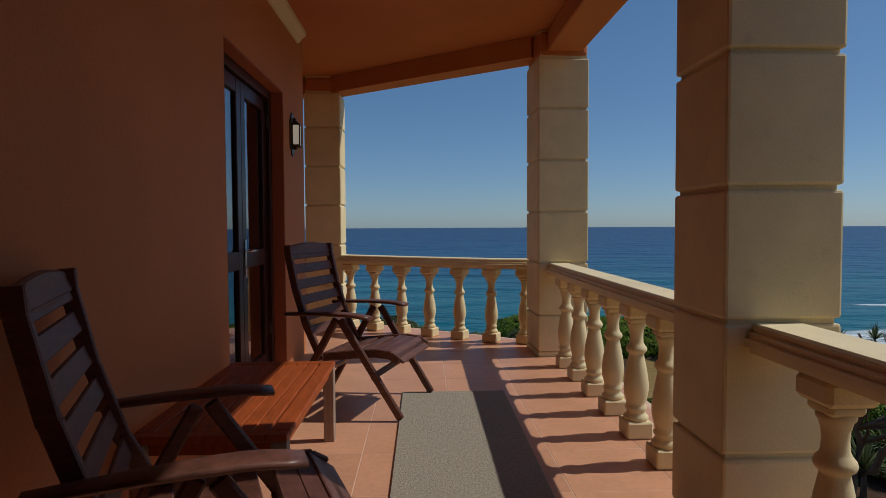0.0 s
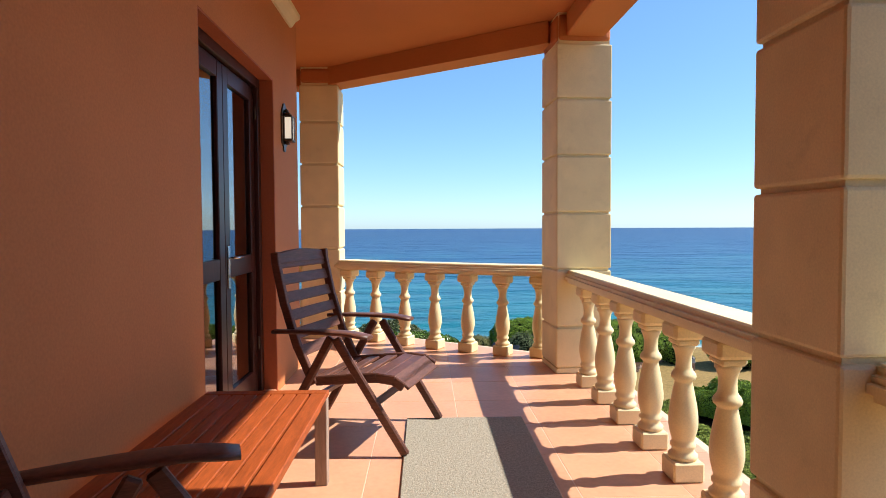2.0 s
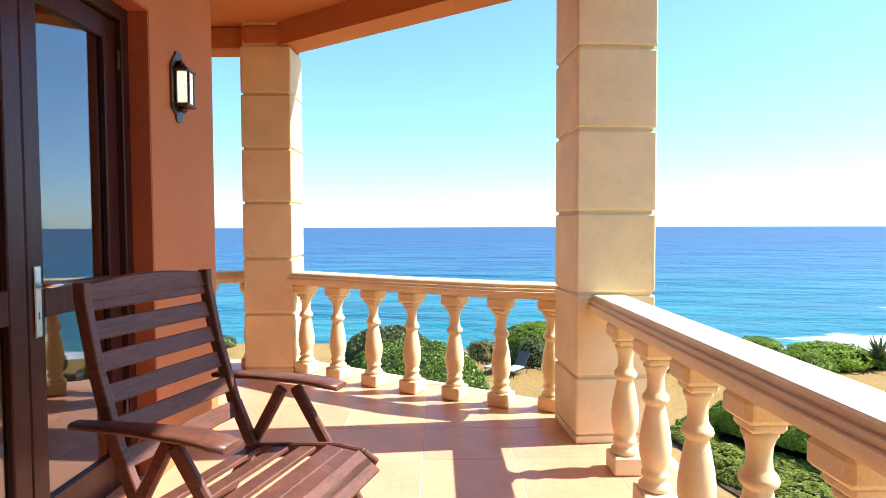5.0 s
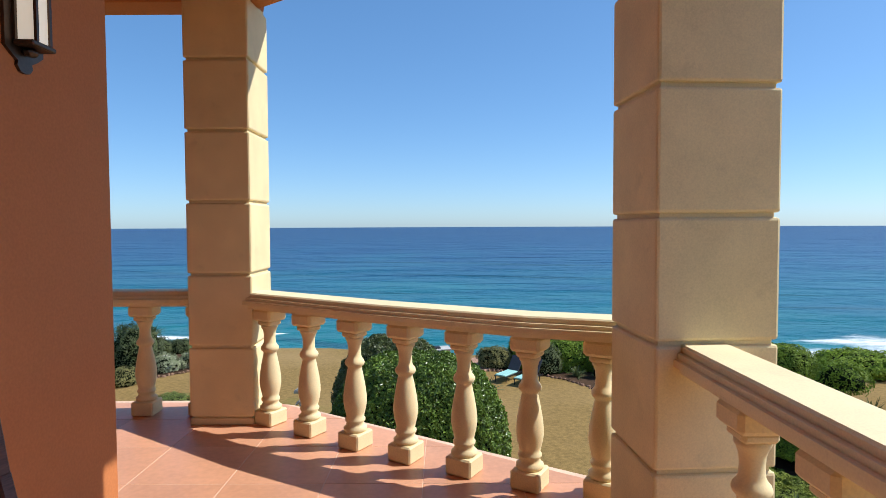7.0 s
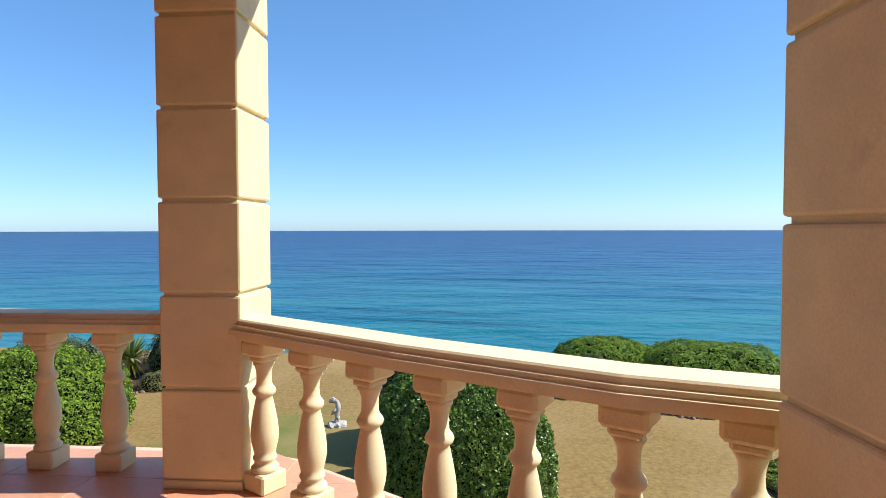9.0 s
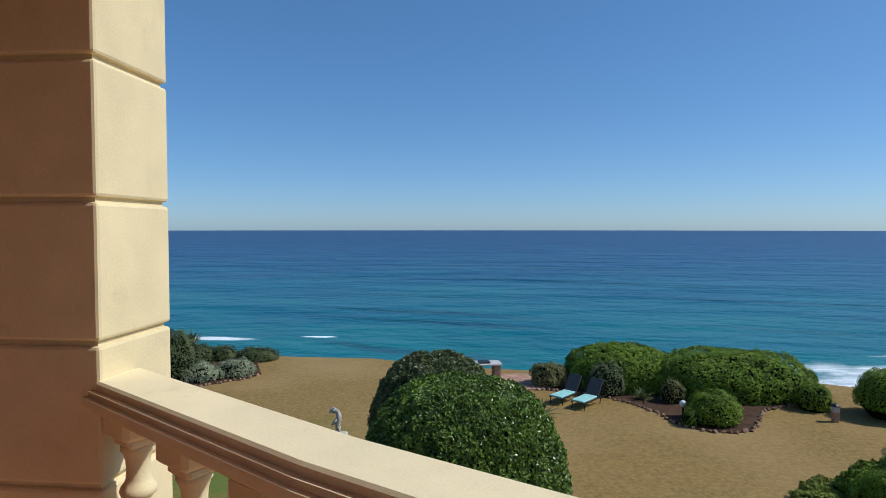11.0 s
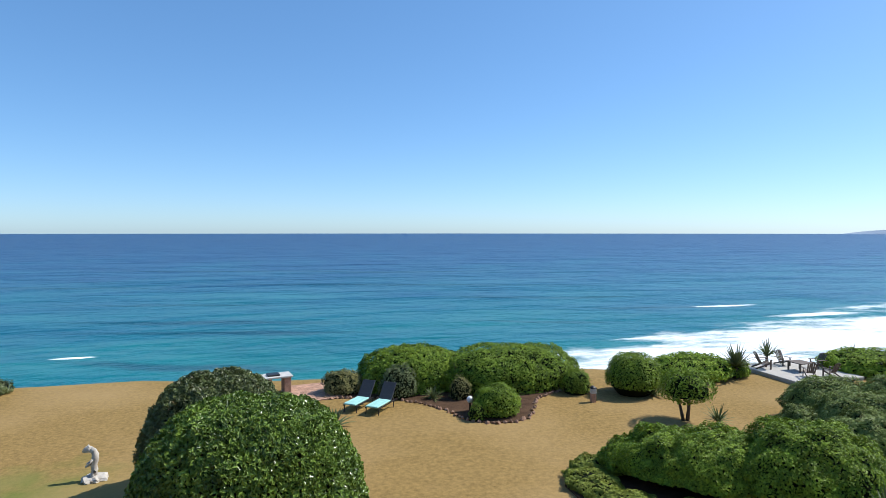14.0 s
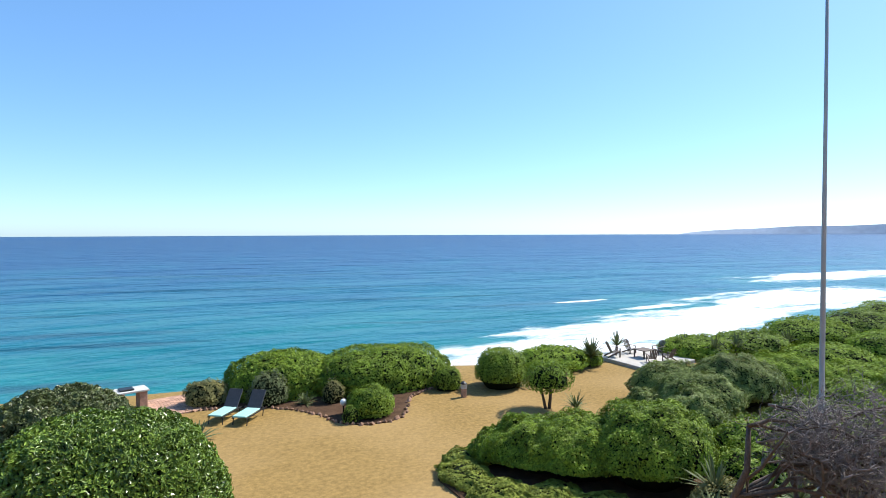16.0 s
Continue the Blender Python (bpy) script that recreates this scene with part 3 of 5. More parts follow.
# one sheet of ground, with a slope that drops to the sea
xs = sorted(set([-400, -250, -160, -110, -80] + list(range(-60, 90, 2)) + [100, 130, 170, 230, 300, 400]))
rows = [-300, -150, -80, -40, -15, -5, 2, 8, 14, 18, 21, 24, 27, 29]
verts, faces = [], []
for x in xs:
    c = coast(x)
    line = [(y, GZ) for y in rows] + [(c - 0.8, GZ), (c, GZ - 0.12), (c + 1.2, GZ - 1.3), (c + 5, GZ - 6), (c + 12, SEA - 1.0), (c + 20, SEA - 3)]
    for y, z in line:
        k = noise.noise((x * 0.07, y * 0.07, 3)) * 0.16 if y > 8 and abs(x) < 60 else 0
        verts.append((x, y + (noise.noise((x * 0.4, 7, 1)) * 0.5 if y >= c - 1 else 0), z + k * (0.3 if z > GZ - 1 else 4)))
n = len(rows) + 6
for i in range(len(xs) - 1):
    for j in range(n - 1):
        faces.append((i * n + j, (i + 1) * n + j, (i + 1) * n + j + 1, i * n + j + 1))
me = bpy.data.meshes.new("ground")
me.from_pydata(verts, [], faces)
me.polygons.foreach_set("use_smooth", [True] * len(faces))
me.materials.append(M_LAWN)
tagged(new("ground", me), "dry straw-coloured lawn above the sea cliff", "lawn", kind="structure")


def sea_material():
    m = bpy.data.materials.new("sea_water")
    m.use_nodes = True
    N, L = m.node_tree.nodes, m.node_tree.links
    b = N["Principled BSDF"]
    b.inputs["IOR"].default_value = 1.33

    def mth(op, a, c=None, d=None):
        q = N.new("ShaderNodeMath")
        q.operation = op
        for i, v in enumerate((a, c, d)):
            if v is None:
                continue
            if isinstance(v, (int, float)):
                q.inputs[i].default_value = v
            else:
                L.new(v, q.inputs[i])
        return q.outputs[0]

    def nz(scale, stretch, detail=4, rough=0.55):
        mp, q = N.new("ShaderNodeMapping"), N.new("ShaderNodeTexNoise")
        mp.inputs["Scale"].default_value = stretch
        q.inputs["Scale"].default_value, q.inputs["Detail"].default_value, q.inputs["Roughness"].default_value = scale, detail, rough
        L.new(tc.outputs["Object"], mp.inputs[0]), L.new(mp.outputs[0], q.inputs[0])
        return q.outputs[0]
    tc, sp = N.new("ShaderNodeTexCoord"), N.new("ShaderNodeSeparateXYZ")
    L.new(tc.outputs["Object"], sp.inputs[0])
    x, y = sp.outputs[0], sp.outputs[1]
    # depth of water: turquoise over sand near the shore, deep blue far out
    off = mth("MAXIMUM", mth("SUBTRACT", y, 40.0), 0.0)
    f = mth("DIVIDE", off, mth("ADD", off, 150.0))
    f = mth("ADD", f, mth("MULTIPLY_ADD", nz(0.022, (1.0, 1.5, 1), 7, 0.62), 0.7, -0.35))
    ramp = N.new("ShaderNodeValToRGB")
    e = ramp.color_ramp.elements
    e[0].position, e[0].color = 0.15, (0.010, 0.165, 0.175, 1)
    e[1].position, e[1].color = 0.95, (0.002, 0.028, 0.100, 1)
    q = e.new(0.42)
    q.color = (0.005, 0.115, 0.168, 1)
    q = e.new(0.68)
    q.color = (0.003, 0.058, 0.142, 1)
    # fine chop put into the colour, drawn out along the crests
    f = mth("ADD", f, mth("MULTIPLY_ADD", nz(0.11, (0.3, 1.5, 1), 6, 0.65), 0.5, -0.25))
    f = mth("ADD", f, mth("MULTIPLY_ADD", nz(0.5, (0.3, 1.5, 1), 4, 0.6), 0.18, -0.09))
    # shade on the swell faces, painted as dark bands running slantwise to the shore
    swell_shade = None
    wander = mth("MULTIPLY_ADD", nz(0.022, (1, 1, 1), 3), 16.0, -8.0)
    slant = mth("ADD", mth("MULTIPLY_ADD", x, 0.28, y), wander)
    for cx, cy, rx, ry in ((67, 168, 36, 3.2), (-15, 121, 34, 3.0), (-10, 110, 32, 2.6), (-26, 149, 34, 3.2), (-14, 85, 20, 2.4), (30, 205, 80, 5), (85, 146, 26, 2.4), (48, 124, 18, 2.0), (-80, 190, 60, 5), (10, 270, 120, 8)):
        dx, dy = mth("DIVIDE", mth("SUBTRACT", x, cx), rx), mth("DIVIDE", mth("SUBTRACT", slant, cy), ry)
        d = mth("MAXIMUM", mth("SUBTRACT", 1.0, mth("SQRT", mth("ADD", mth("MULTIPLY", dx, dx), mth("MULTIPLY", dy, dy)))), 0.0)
        swell_shade = d if swell_shade is None else mth("MAXIMUM", swell_shade, d)
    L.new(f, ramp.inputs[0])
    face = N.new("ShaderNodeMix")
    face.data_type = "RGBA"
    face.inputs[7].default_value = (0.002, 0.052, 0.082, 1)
    L.new(mth("MINIMUM", mth("MULTIPLY", swell_shade, 1.3), 0.75), face.inputs[0]), L.new(ramp.outputs[0], face.inputs[6])
    # surf: patches of broken water
    foam = None
    for cx, cy, rx, ry in ((35, 66, 16, 9), (52, 73, 26, 13), (82, 82, 30, 15), (112, 88, 26, 12), (160, 98, 50, 20), (-44, 94, 8, 1.6), (-27, 97, 3, 0.7), (100, 121, 9, 1.6), (110, 104, 14, 2.5), (250, 140, 60, 16)):
        dx, dy = mth("DIVIDE", mth("SUBTRACT", x, cx), rx), mth("DIVIDE", mth("SUBTRACT", y, cy), ry)
        d = mth("SUBTRACT", 1.0, mth("SQRT", mth("ADD", mth("MULTIPLY", dx, dx), mth("MULTIPLY", dy, dy))))
        foam = d if foam is None else mth("MAXIMUM", foam, d)
    lace = mth("ADD", mth("MULTIPLY", nz(0.075, (0.6, 1.7, 1), 10, 0.76), 5.0), mth("MULTIPLY_ADD", nz(0.3, (0.5, 1.8, 1), 6, 0.7), 1.8, -3.45))
    foam = mth("ADD", mth("MULTIPLY", foam, 2.0), lace)
    fr = N.new("ShaderNodeValToRGB")
    fr.color_ramp.elements[0].position, fr.color_ramp.elements[1].position = 0.0, 0.9
    L.new(foam, fr.inputs[0])
    mx = N.new("ShaderNodeMix")
    mx.data_type = "RGBA"
    L.new(fr.outputs[0], mx.inputs[0]), L.new(face.outputs[2], mx.inputs[6])
    mx.inputs[7].default_value = (0.82, 0.86, 0.86, 1)
    L.new(mx.outputs[2], b.inputs["Base Color"])
    L.new(mth("MULTIPLY_ADD", fr.outputs[0], 0.5, 0.3), b.inputs["Roughness"])
    b.inputs["Specular IOR Level"].default_value = 0.24
    h = mth("ADD", mth("MULTIPLY", nz(0.05, (0.9, 1.3, 1), 4, 0.5), 2.6), mth("MULTIPLY", nz(0.35, (1, 1.3, 1), 5, 0.6), 0.5))
    h = mth("ADD", h, mth("MULTIPLY", nz(0.018, (0.7, 1.6, 1), 4, 0.55), 5.5))
    bp = N.new("ShaderNodeBump")
    bp.inputs["Strength"].default_value, bp.inputs["Distance"].default_value = 1.0, 0.9
    L.new(h, bp.inputs["Height"]), L.new(bp.outputs[0], b.inputs["Normal"])
    return m


bm = bmesh.new()
ring = []
for r in (0, 60, 120, 200, 320, 500, 900, 1800, 3200, 4920):
    k = 96 if r else 1
    ring.append([bm.verts.new((r * math.sin(2 * math.pi * i / 96), r * math.cos(2 * math.pi * i / 96) + 6, SEA)) for i in range(k)])
for a, b in zip(ring, ring[1:]):
    for i in range(96):
        j = (i + 1) % 96
        bm.faces.new((a[0], b[i], b[j]) if len(a) == 1 else (a[i], b[i], b[j], a[j]))
bmesh.ops.recalc_face_normals(bm, faces=bm.faces)
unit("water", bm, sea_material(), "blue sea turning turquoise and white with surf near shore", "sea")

# far headland; the blue of distant haze is mixed into its colour
M_HILL = material("hills_painted_haze", (0.26, 0.33, 0.42), 1.0, scale=0.004, fine=0.02, vary=0.1, bump=0)
bm = bmesh.new()
low, high = [], []
for i in range(60):
    a = radians(49.5 + i * 1.0)
    u = i / 8
    hgt = (min(1, u) ** 0.6) * (46 + 10 * noise.noise((i * 0.22, 0, 0)) + i * 0.9) if i else 2
    p = Vector((math.sin(a), math.cos(a), 0)) * 4600
    low.append(bm.verts.new(p + Vector((0, 0, SEA - 2))))
    high.append(bm.verts.new(p * 1.02 + Vector((0, 0, SEA + hgt))))
back = [bm.verts.new(v.co * 1.03 - Vector((0, 0, 120))) for v in high]
for i in range(59):
    bm.faces.new((low[i], low[i + 1], high[i + 1], high[i]))
    bm.faces.new((high[i], high[i + 1], back[i + 1], back[i]))
unit("backdrop", bm, M_HILL, "headland on the horizon, its blue haze put into the colour", "hill")

# ---- planting ----
G_GLOSS = leaf_material("glossy_leaves", (0.25, 0.37, 0.055), (0.014, 0.036, 0.010), 0.26)
G_DULL = leaf_material("dull_leaves", (0.18, 0.215, 0.065), (0.022, 0.036, 0.014), 0.38)
G_COVER = leaf_material("cover_leaves", (0.33, 0.38, 0.06), (0.11, 0.14, 0.03), 0.55)
G_HEDGE = leaf_material("hedge_leaves", (0.32, 0.45, 0.048), (0.022, 0.052, 0.011), 0.42)
G_LIME = leaf_material("lime_leaves", (0.38, 0.52, 0.05), (0.05, 0.10, 0.015), 0.55)
G_OLIVE = leaf_material("olive_leaves", (0.36, 0.32, 0.12), (0.08, 0.095, 0.035), 0.5)
G_GREY = leaf_material("grey_leaves", (0.27, 0.31, 0.14), (0.05, 0.07, 0.03), 0.5)
G_SAGE = leaf_material("sage_leaves", (0.33, 0.40, 0.11), (0.035, 0.065, 0.018), 0.42)
G_SPIKE = leaf_material("spike_leaves", (0.20, 0.24, 0.10), (0.06, 0.08, 0.035), 0.4)
G_YELLOW = leaf_material("yellowing_spikes", (0.50, 0.40, 0.05), (0.22, 0.22, 0.05), 0.4)
G_SILVER = leaf_material("silver_leaves", (0.44, 0.47, 0.30), (0.12, 0.16, 0.07), 0.5)
G_FLOWER = leaf_material("white_petals", (0.75, 0.74, 0.68), (0.45, 0.46, 0.38), 0.5)
G_PINK = leaf_material("magenta_petals", (0.62, 0.08, 0.36), (0.32, 0.03, 0.2), 0.5)
# near-black: the shade inside the foliage is put into this colour
M_CORE = material("twigs_painted_shade", (0.012, 0.016, 0.007), 0.95, spec=0.05, scale=6)
M_BARK = material("bark", (0.11, 0.08, 0.06), 0.9, scale=8, fine=50, stretch=(4, 4, 1), bump=0.7, depth=0.02, vary=0.25)
M_DEAD = material("dead_twigs", (0.17, 0.145, 0.125), 0.9, scale=8, vary=0.2)
M_SOIL = material("garden_soil", (0.085, 0.05, 0.03), 0.95, spec=0.08, scale=3, fine=30, bump=0.6, depth=0.03, vary=0.25)
M_SAND = material("sandy_bed", (0.42, 0.30, 0.17), 0.95, scale=3, fine=30, bump=0.4, depth=0.02)


def dome_point(rng, rx, ry, h, lump, seed, p=2.6, under=0.0):
    """Points and normals over a lumpy dome; rng is a (n, 2) array in 0..1."""
    out = []
    for a, u in rng:
        th = 2 * math.pi * a
        v = u ** 0.85
        c = math.sqrt(max(0.0, 1 - v * v))
        g = (c ** p + v ** p) ** (-1 / p)
        rr, u = c * g, v * g
        nr, nz = rr ** (p - 1), u ** (p - 1)
        rr *= 1 - under * max(0.0, 1 - u / 0.42) ** 1.3
        d = Vector((math.cos(th) * rr, math.sin(th) * rr, u))
        k = 1 + lump * noise.noise((d.x * 2.2 + seed, d.y * 2.2, d.z * 2.2)) + lump * 0.5 * noise.noise((d.x * 5 + seed, d.y * 5, d.z * 5))
        pt = Vector((d.x * rx * k, d.y * ry * k, d.z * h * k))
        nn = Vector((math.cos(th) * nr / rx, math.sin(th) * nr / ry, nz / h + 0.02)).normalized()
        out.append((pt, nn))
    return out


def leaves_mesh(name, spots, size, mat, seed, droop=0.2, slim=0.29, depth=0.15, clump=0.09, loose=0.24, out=0.25):
    """Many small folded leaves in sprays: a spray leans and stands out as one."""
    r = np.random.default_rng(seed)
    n = len(spots)
    pt, nn = np.array([p for p, q in spots]), np.array([q for p, q in spots])
    unit_of = lambda a: a / np.maximum(np.linalg.norm(a, axis=1, keepdims=True), 1e-6)
    lean = np.array([noise.noise_vector(p * 3.1 + Vector((seed, 0, 0))) for p, q in spots])
    bulge = np.array([noise.noise(p * 4.2) + 0.6 * noise.noise(p * 9.0) for p, q in spots])
    s = (size * (0.6 + 0.8 * r.random(n)))[:, None]
    nrm = unit_of(nn + lean * (0.3 + 0.3 * out) + r.normal(size=(n, 3)) * (loose + 0.4 * out * (out > 0.4)) + np.array([0, 0, 0.12]))
    t = unit_of(np.cross(nrm, r.normal(size=(n, 3))))
    t = unit_of(t + nn * out + np.array([0, 0, 1]) * (0.4 * out - droop * r.random(n))[:, None])
    side = unit_of(np.cross(nrm, t))
    up = np.cross(t, side)
    c = pt - nn * (depth * r.random(n) ** 1.6 - clump * bulge)[:, None]
    w = side * s * slim
    fold = up * s * 0.13
    tip = up * s * 0.12
    vs = np.stack([c - t * s * 0.5, c - t * s * 0.08 + w + fold, c + t * s * 0.5 - tip, c - t * s * 0.08 - w + fold, c - t * s * 0.05], axis=1).reshape(-1, 3)
    k = np.arange(n)[:, None] * 5
    fs = np.concatenate([k + np.array([[0, 1, 2, 4]]), k + np.array([[0, 4, 2, 3]])], axis=1).reshape(-1, 4)
    me = bpy.data.meshes.new(name)
    me.from_pydata(vs.tolist(), [], fs.tolist())
    me.materials.append(mat)
    return me


def core_mesh(rx, ry, h, lump, seed, k=0.87, under=0.0, p=2.6):
    bm = bmesh.new()
    rings, m = [], 26
    for j in range(9):
        u = (j / 8) ** 0.9
        rings.append([bm.verts.new(q[0] * k) for q in dome_point([(i / m, min(u, 0.985)) for i in range(m)], rx, ry, h, lump, seed, p=p, under=under)])
    for a, b in zip(rings, rings[1:]):
        for i in range(m):
            bm.faces.new((a[i], a[(i + 1) % m], b[(i + 1) % m], b[i])).smooth = True
    bm.faces.new(rings[-1])
    return bm


def bush(x, y, rx, ry, h, label, size=0.09, n=3000, mat=None, lump=0.12, seed=1, z=GZ, turn=0, name="bush", category="bush", group="", flowers=0, under=0.12, low=None, slim=0.29, out=0.25, p=2.6):
    b = thing(name, pose(x, y, z, 0, 0, turn), label, category, group)
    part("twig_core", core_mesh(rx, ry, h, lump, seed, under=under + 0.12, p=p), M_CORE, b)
    n, size = int(n * 2.1), size * 0.85
    r = np.random.default_rng(seed)
    spots = dome_point(r.random((n, 2)) * np.array([1, 1 - (under * 0.6 if low is None else low)]) + np.array([0, under * 0.6 if low is None else low]), rx, ry, h, lump, seed, p=p, under=under)
    ob = part("foliage", leaves_mesh("foliage", spots, size, mat or G_HEDGE, seed, slim=slim, out=out), None, b)
    ob["kind"] = "stuff"
    if flowers:
        spots = dome_point(r.random((flowers, 2)) * np.array([1, 0.9]) + np.array([0, 0.1]), rx, ry, h, lump, seed)
        ob = part("blossom", leaves_mesh("blossom", [(p + q * 0.04, q) for p, q in spots], 0.06, G_FLOWER, seed + 1, slim=0.5), None, b)
        ob["kind"] = "stuff"
    return b


def rosette(x, y, size, n, label, mat=None, z=GZ, stem=0.0, wide=0.05, seed=1, flat=0.25, name="agave", category="plant"):
    """A spiky plant: blades that rise from one point and bend outward."""
    r = np.random.default_rng(seed)
    p = thing(name, pose(x, y, z), label, category)
    if stem:
        part("stem", tube(bmesh.new(), [(0, 0, -0.05), (0.03, 0, stem * 0.5), (0, 0, stem)], [0.08, 0.07, 0.06]), M_BARK, p)
    bm = bmesh.new()
    for i in range(n):
        a = 2.4 * i + r.random() * 0.4
        lift = flat + (1.35 - flat) * r.random()
        ln = size * (0.75 + 0.4 * r.random())
        d = Vector((math.cos(a) * math.cos(lift), math.sin(a) * math.cos(lift), math.sin(lift)))
        sd = Vector((-math.sin(a), math.cos(a), 0))
        prev = None
        for j in range(5):
            u = j / 4
            c = Vector((0, 0, stem)) + d * ln * u - Vector((0, 0, 1)) * ln * 0.28 * u * u * math.cos(lift)
            w = sd * wide * size * (0.55 + 0.9 * u - 1.45 * u * u)
            nr = sd.cross(d) * wide * size * 0.35 * (1 - u)
            cur = (bm.verts.new(c - w), bm.verts.new(c - nr), bm.verts.new(c + w))
            if prev:
                bm.faces.new((prev[0], prev[1], cur[1], cur[0])), bm.faces.new((prev[1], prev[2], cur[2], cur[1]))
            prev = cur
    part("rosette", bm, mat or G_SPIKE, p)
    return p


# large clipped shrubs below the balcony
bush(-0.33, 19.2, 2.45, 2.15, 3.27, "large clipped glossy-leaved shrub below the balcony", 0.12, 28000, G_GLOSS, 0.035, 3, under=0.0, slim=0.23, out=0.65, p=2.7)
bush(-1.33, 22.6, 2.02, 1.85, 3.13, "tall clipped shrub behind the larger one", 0.108, 16000, G_DULL, 0.03, 4, under=0.1, slim=0.25, out=0.6, p=2.6)
bush(-14.0, 22.3, 3.05, 2.7, 2.85, "tall glossy shrub at the lawn edge", 0.115, 14000, G_HEDGE, 0.14, 5, slim=0.26, out=0.5, p=2.2)
# sea hedge and the bed before it
hedge = thing("hedge", pose(7.6, 31.0, GZ), "broad clipped two-humped hedge above the sea", "hedge")
for k, (x, y, rx, ry, h) in enumerate(((-1.75, 0.45, 2.5, 1.75, 1.74), (2.4, -0.35, 3.4, 2.0, 1.76))):
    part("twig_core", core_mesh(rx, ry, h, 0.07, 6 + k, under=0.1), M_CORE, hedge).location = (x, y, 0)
    r = np.random.default_rng(6 + k)
    ob = part("foliage", leaves_mesh("foliage", dome_point(r.random((20000, 2)), rx, ry, h, 0.07, 6 + k, p=3.0, under=0.06), 0.105, G_HEDGE, 6 + k, clump=0.09), None, hedge)
    ob.location = (x, y, 0)
    ob["kind"] = "stuff"
bush(8.0, 26.7, 0.95, 0.85, 1.15, "small round clipped bush in a stone-edged bed", 0.08, 3600, G_HEDGE, 0.05, 8)
bush(7.12, 26.3, 0.36, 0.36, 0.6, "tiny round clipped bush in a stone-edged bed", 0.05, 700, G_HEDGE, 0.05, 9)
bush(2.75, 31.2, 0.9, 0.75, 0.95, "straggly olive-brown shrub beside the loungers", 0.1, 1800, G_OLIVE, 0.2, 10)
bush(4.9, 29.9, 0.85, 0.6, 1.3, "greyish shrub before the hedge", 0.08, 1700, G_GREY, 0.2, 11)
bush(7.3, 29.0, 0.5, 0.45, 0.9, "sparse reddish shrub behind the globe lamp", 0.07, 700, G_OLIVE, 0.25, 12)
bush(14.6, 27.9, 1.25, 1.2, 1.72, "round-headed clipped bush on the lawn edge", 0.09, 4200, G_HEDGE, 0.06, 13, under=0.28)
bush(12.3, 28.6, 0.7, 0.6, 1.0, "small dark bush behind the garden lantern", 0.08, 1200, G_HEDGE, 0.15, 14)
# near hedge
for i, (x, y, rx, ry, h, m) in enumerate(((10.0, 20.6, 1.2, 1.0, 1.0, G_HEDGE), (10.7, 19.9, 1.7, 1.5, 1.4, G_HEDGE), (11.5, 18.9, 1.8, 1.6, 1.62, G_HEDGE), (12.7, 17.6, 1.9, 1.7, 2.15, G_HEDGE), (9.1, 21.1, 1.0, 0.6, 0.4, G_COVER), (8.3, 20.1, 0.7, 1.1, 0.35, G_COVER), (8.5, 18.7, 0.9, 0.8, 0.35, G_COVER), (9.6, 18.0, 0.9, 0.6, 0.35, G_COVER), (8.7, 17.3, 1.0, 0.8, 0.32, G_COVER), (10.1, 16.8, 1.1, 0.8, 0.34, G_COVER), (9.0, 16.0, 1.1, 0.9, 0.32, G_COVER), (10.4, 15.4, 1.1, 0.9, 0.3, G_COVER), (9.3, 14.6, 1.0, 0.8, 0.28, G_COVER))):
    bush(x, y, rx, ry, h, "mounded leafy hedge along the lawn" if m is G_HEDGE else "low pale green ground cover before the hedge", 0.09, int(5000 * rx), m, 0.14, 20 + i, under=0.42 if m is G_HEDGE else 0.1, low=0.24 if m is G_HEDGE else 0.05)
for i, (x, y, rx, h, m) in enumerate(((19.3, 22.6, 1.9, 1.5, G_SAGE), (21.3, 21.3, 2.0, 1.85, G_SAGE), (18.3, 20.6, 1.8, 1.65, G_SAGE), (16.3, 19.1, 1.3, 1.6, G_SAGE), (17.2, 21.6, 1.3, 0.95, G_SAGE), (24.3, 21.3, 2.1, 1.6, G_LIME), (19.8, 17.4, 1.7, 1.3, G_SAGE), (26.0, 16.0, 3.0, 2.0, G_HEDGE), (26.2, 19.6, 2.2, 1.35, G_LIME), (23.4, 18.2, 1.9, 1.3, G_HEDGE), (15.5, 14.5, 1.5, 0.9, G_OLIVE))):
    bush(x, y, rx, rx * 0.9, h, "wind-shaped leafy shrub beyond the hedge", 0.095, int(4300 * rx), m, 0.17, 40 + i, under=0.45, low=0.2)
for i, (x, y, rx, h, m) in enumerate(((12.4, 14.9, 1.1, 1.0, G_OLIVE), (14.2, 15.6, 1.2, 1.3, G_HEDGE), (13.8, 13.2, 1.0, 0.9, G_LIME), (15.8, 16.8, 1.3, 1.4, G_HEDGE), (16.4, 12.8, 1.4, 1.2, G_OLIVE), (18.5, 14.6, 1.6, 1.5, G_HEDGE))):
    bush(x, y, rx, rx * 0.9, h, "rough undergrowth below the bare tree", 0.10, int(1800 * rx), m, 0.22, 120 + i, under=0.3)
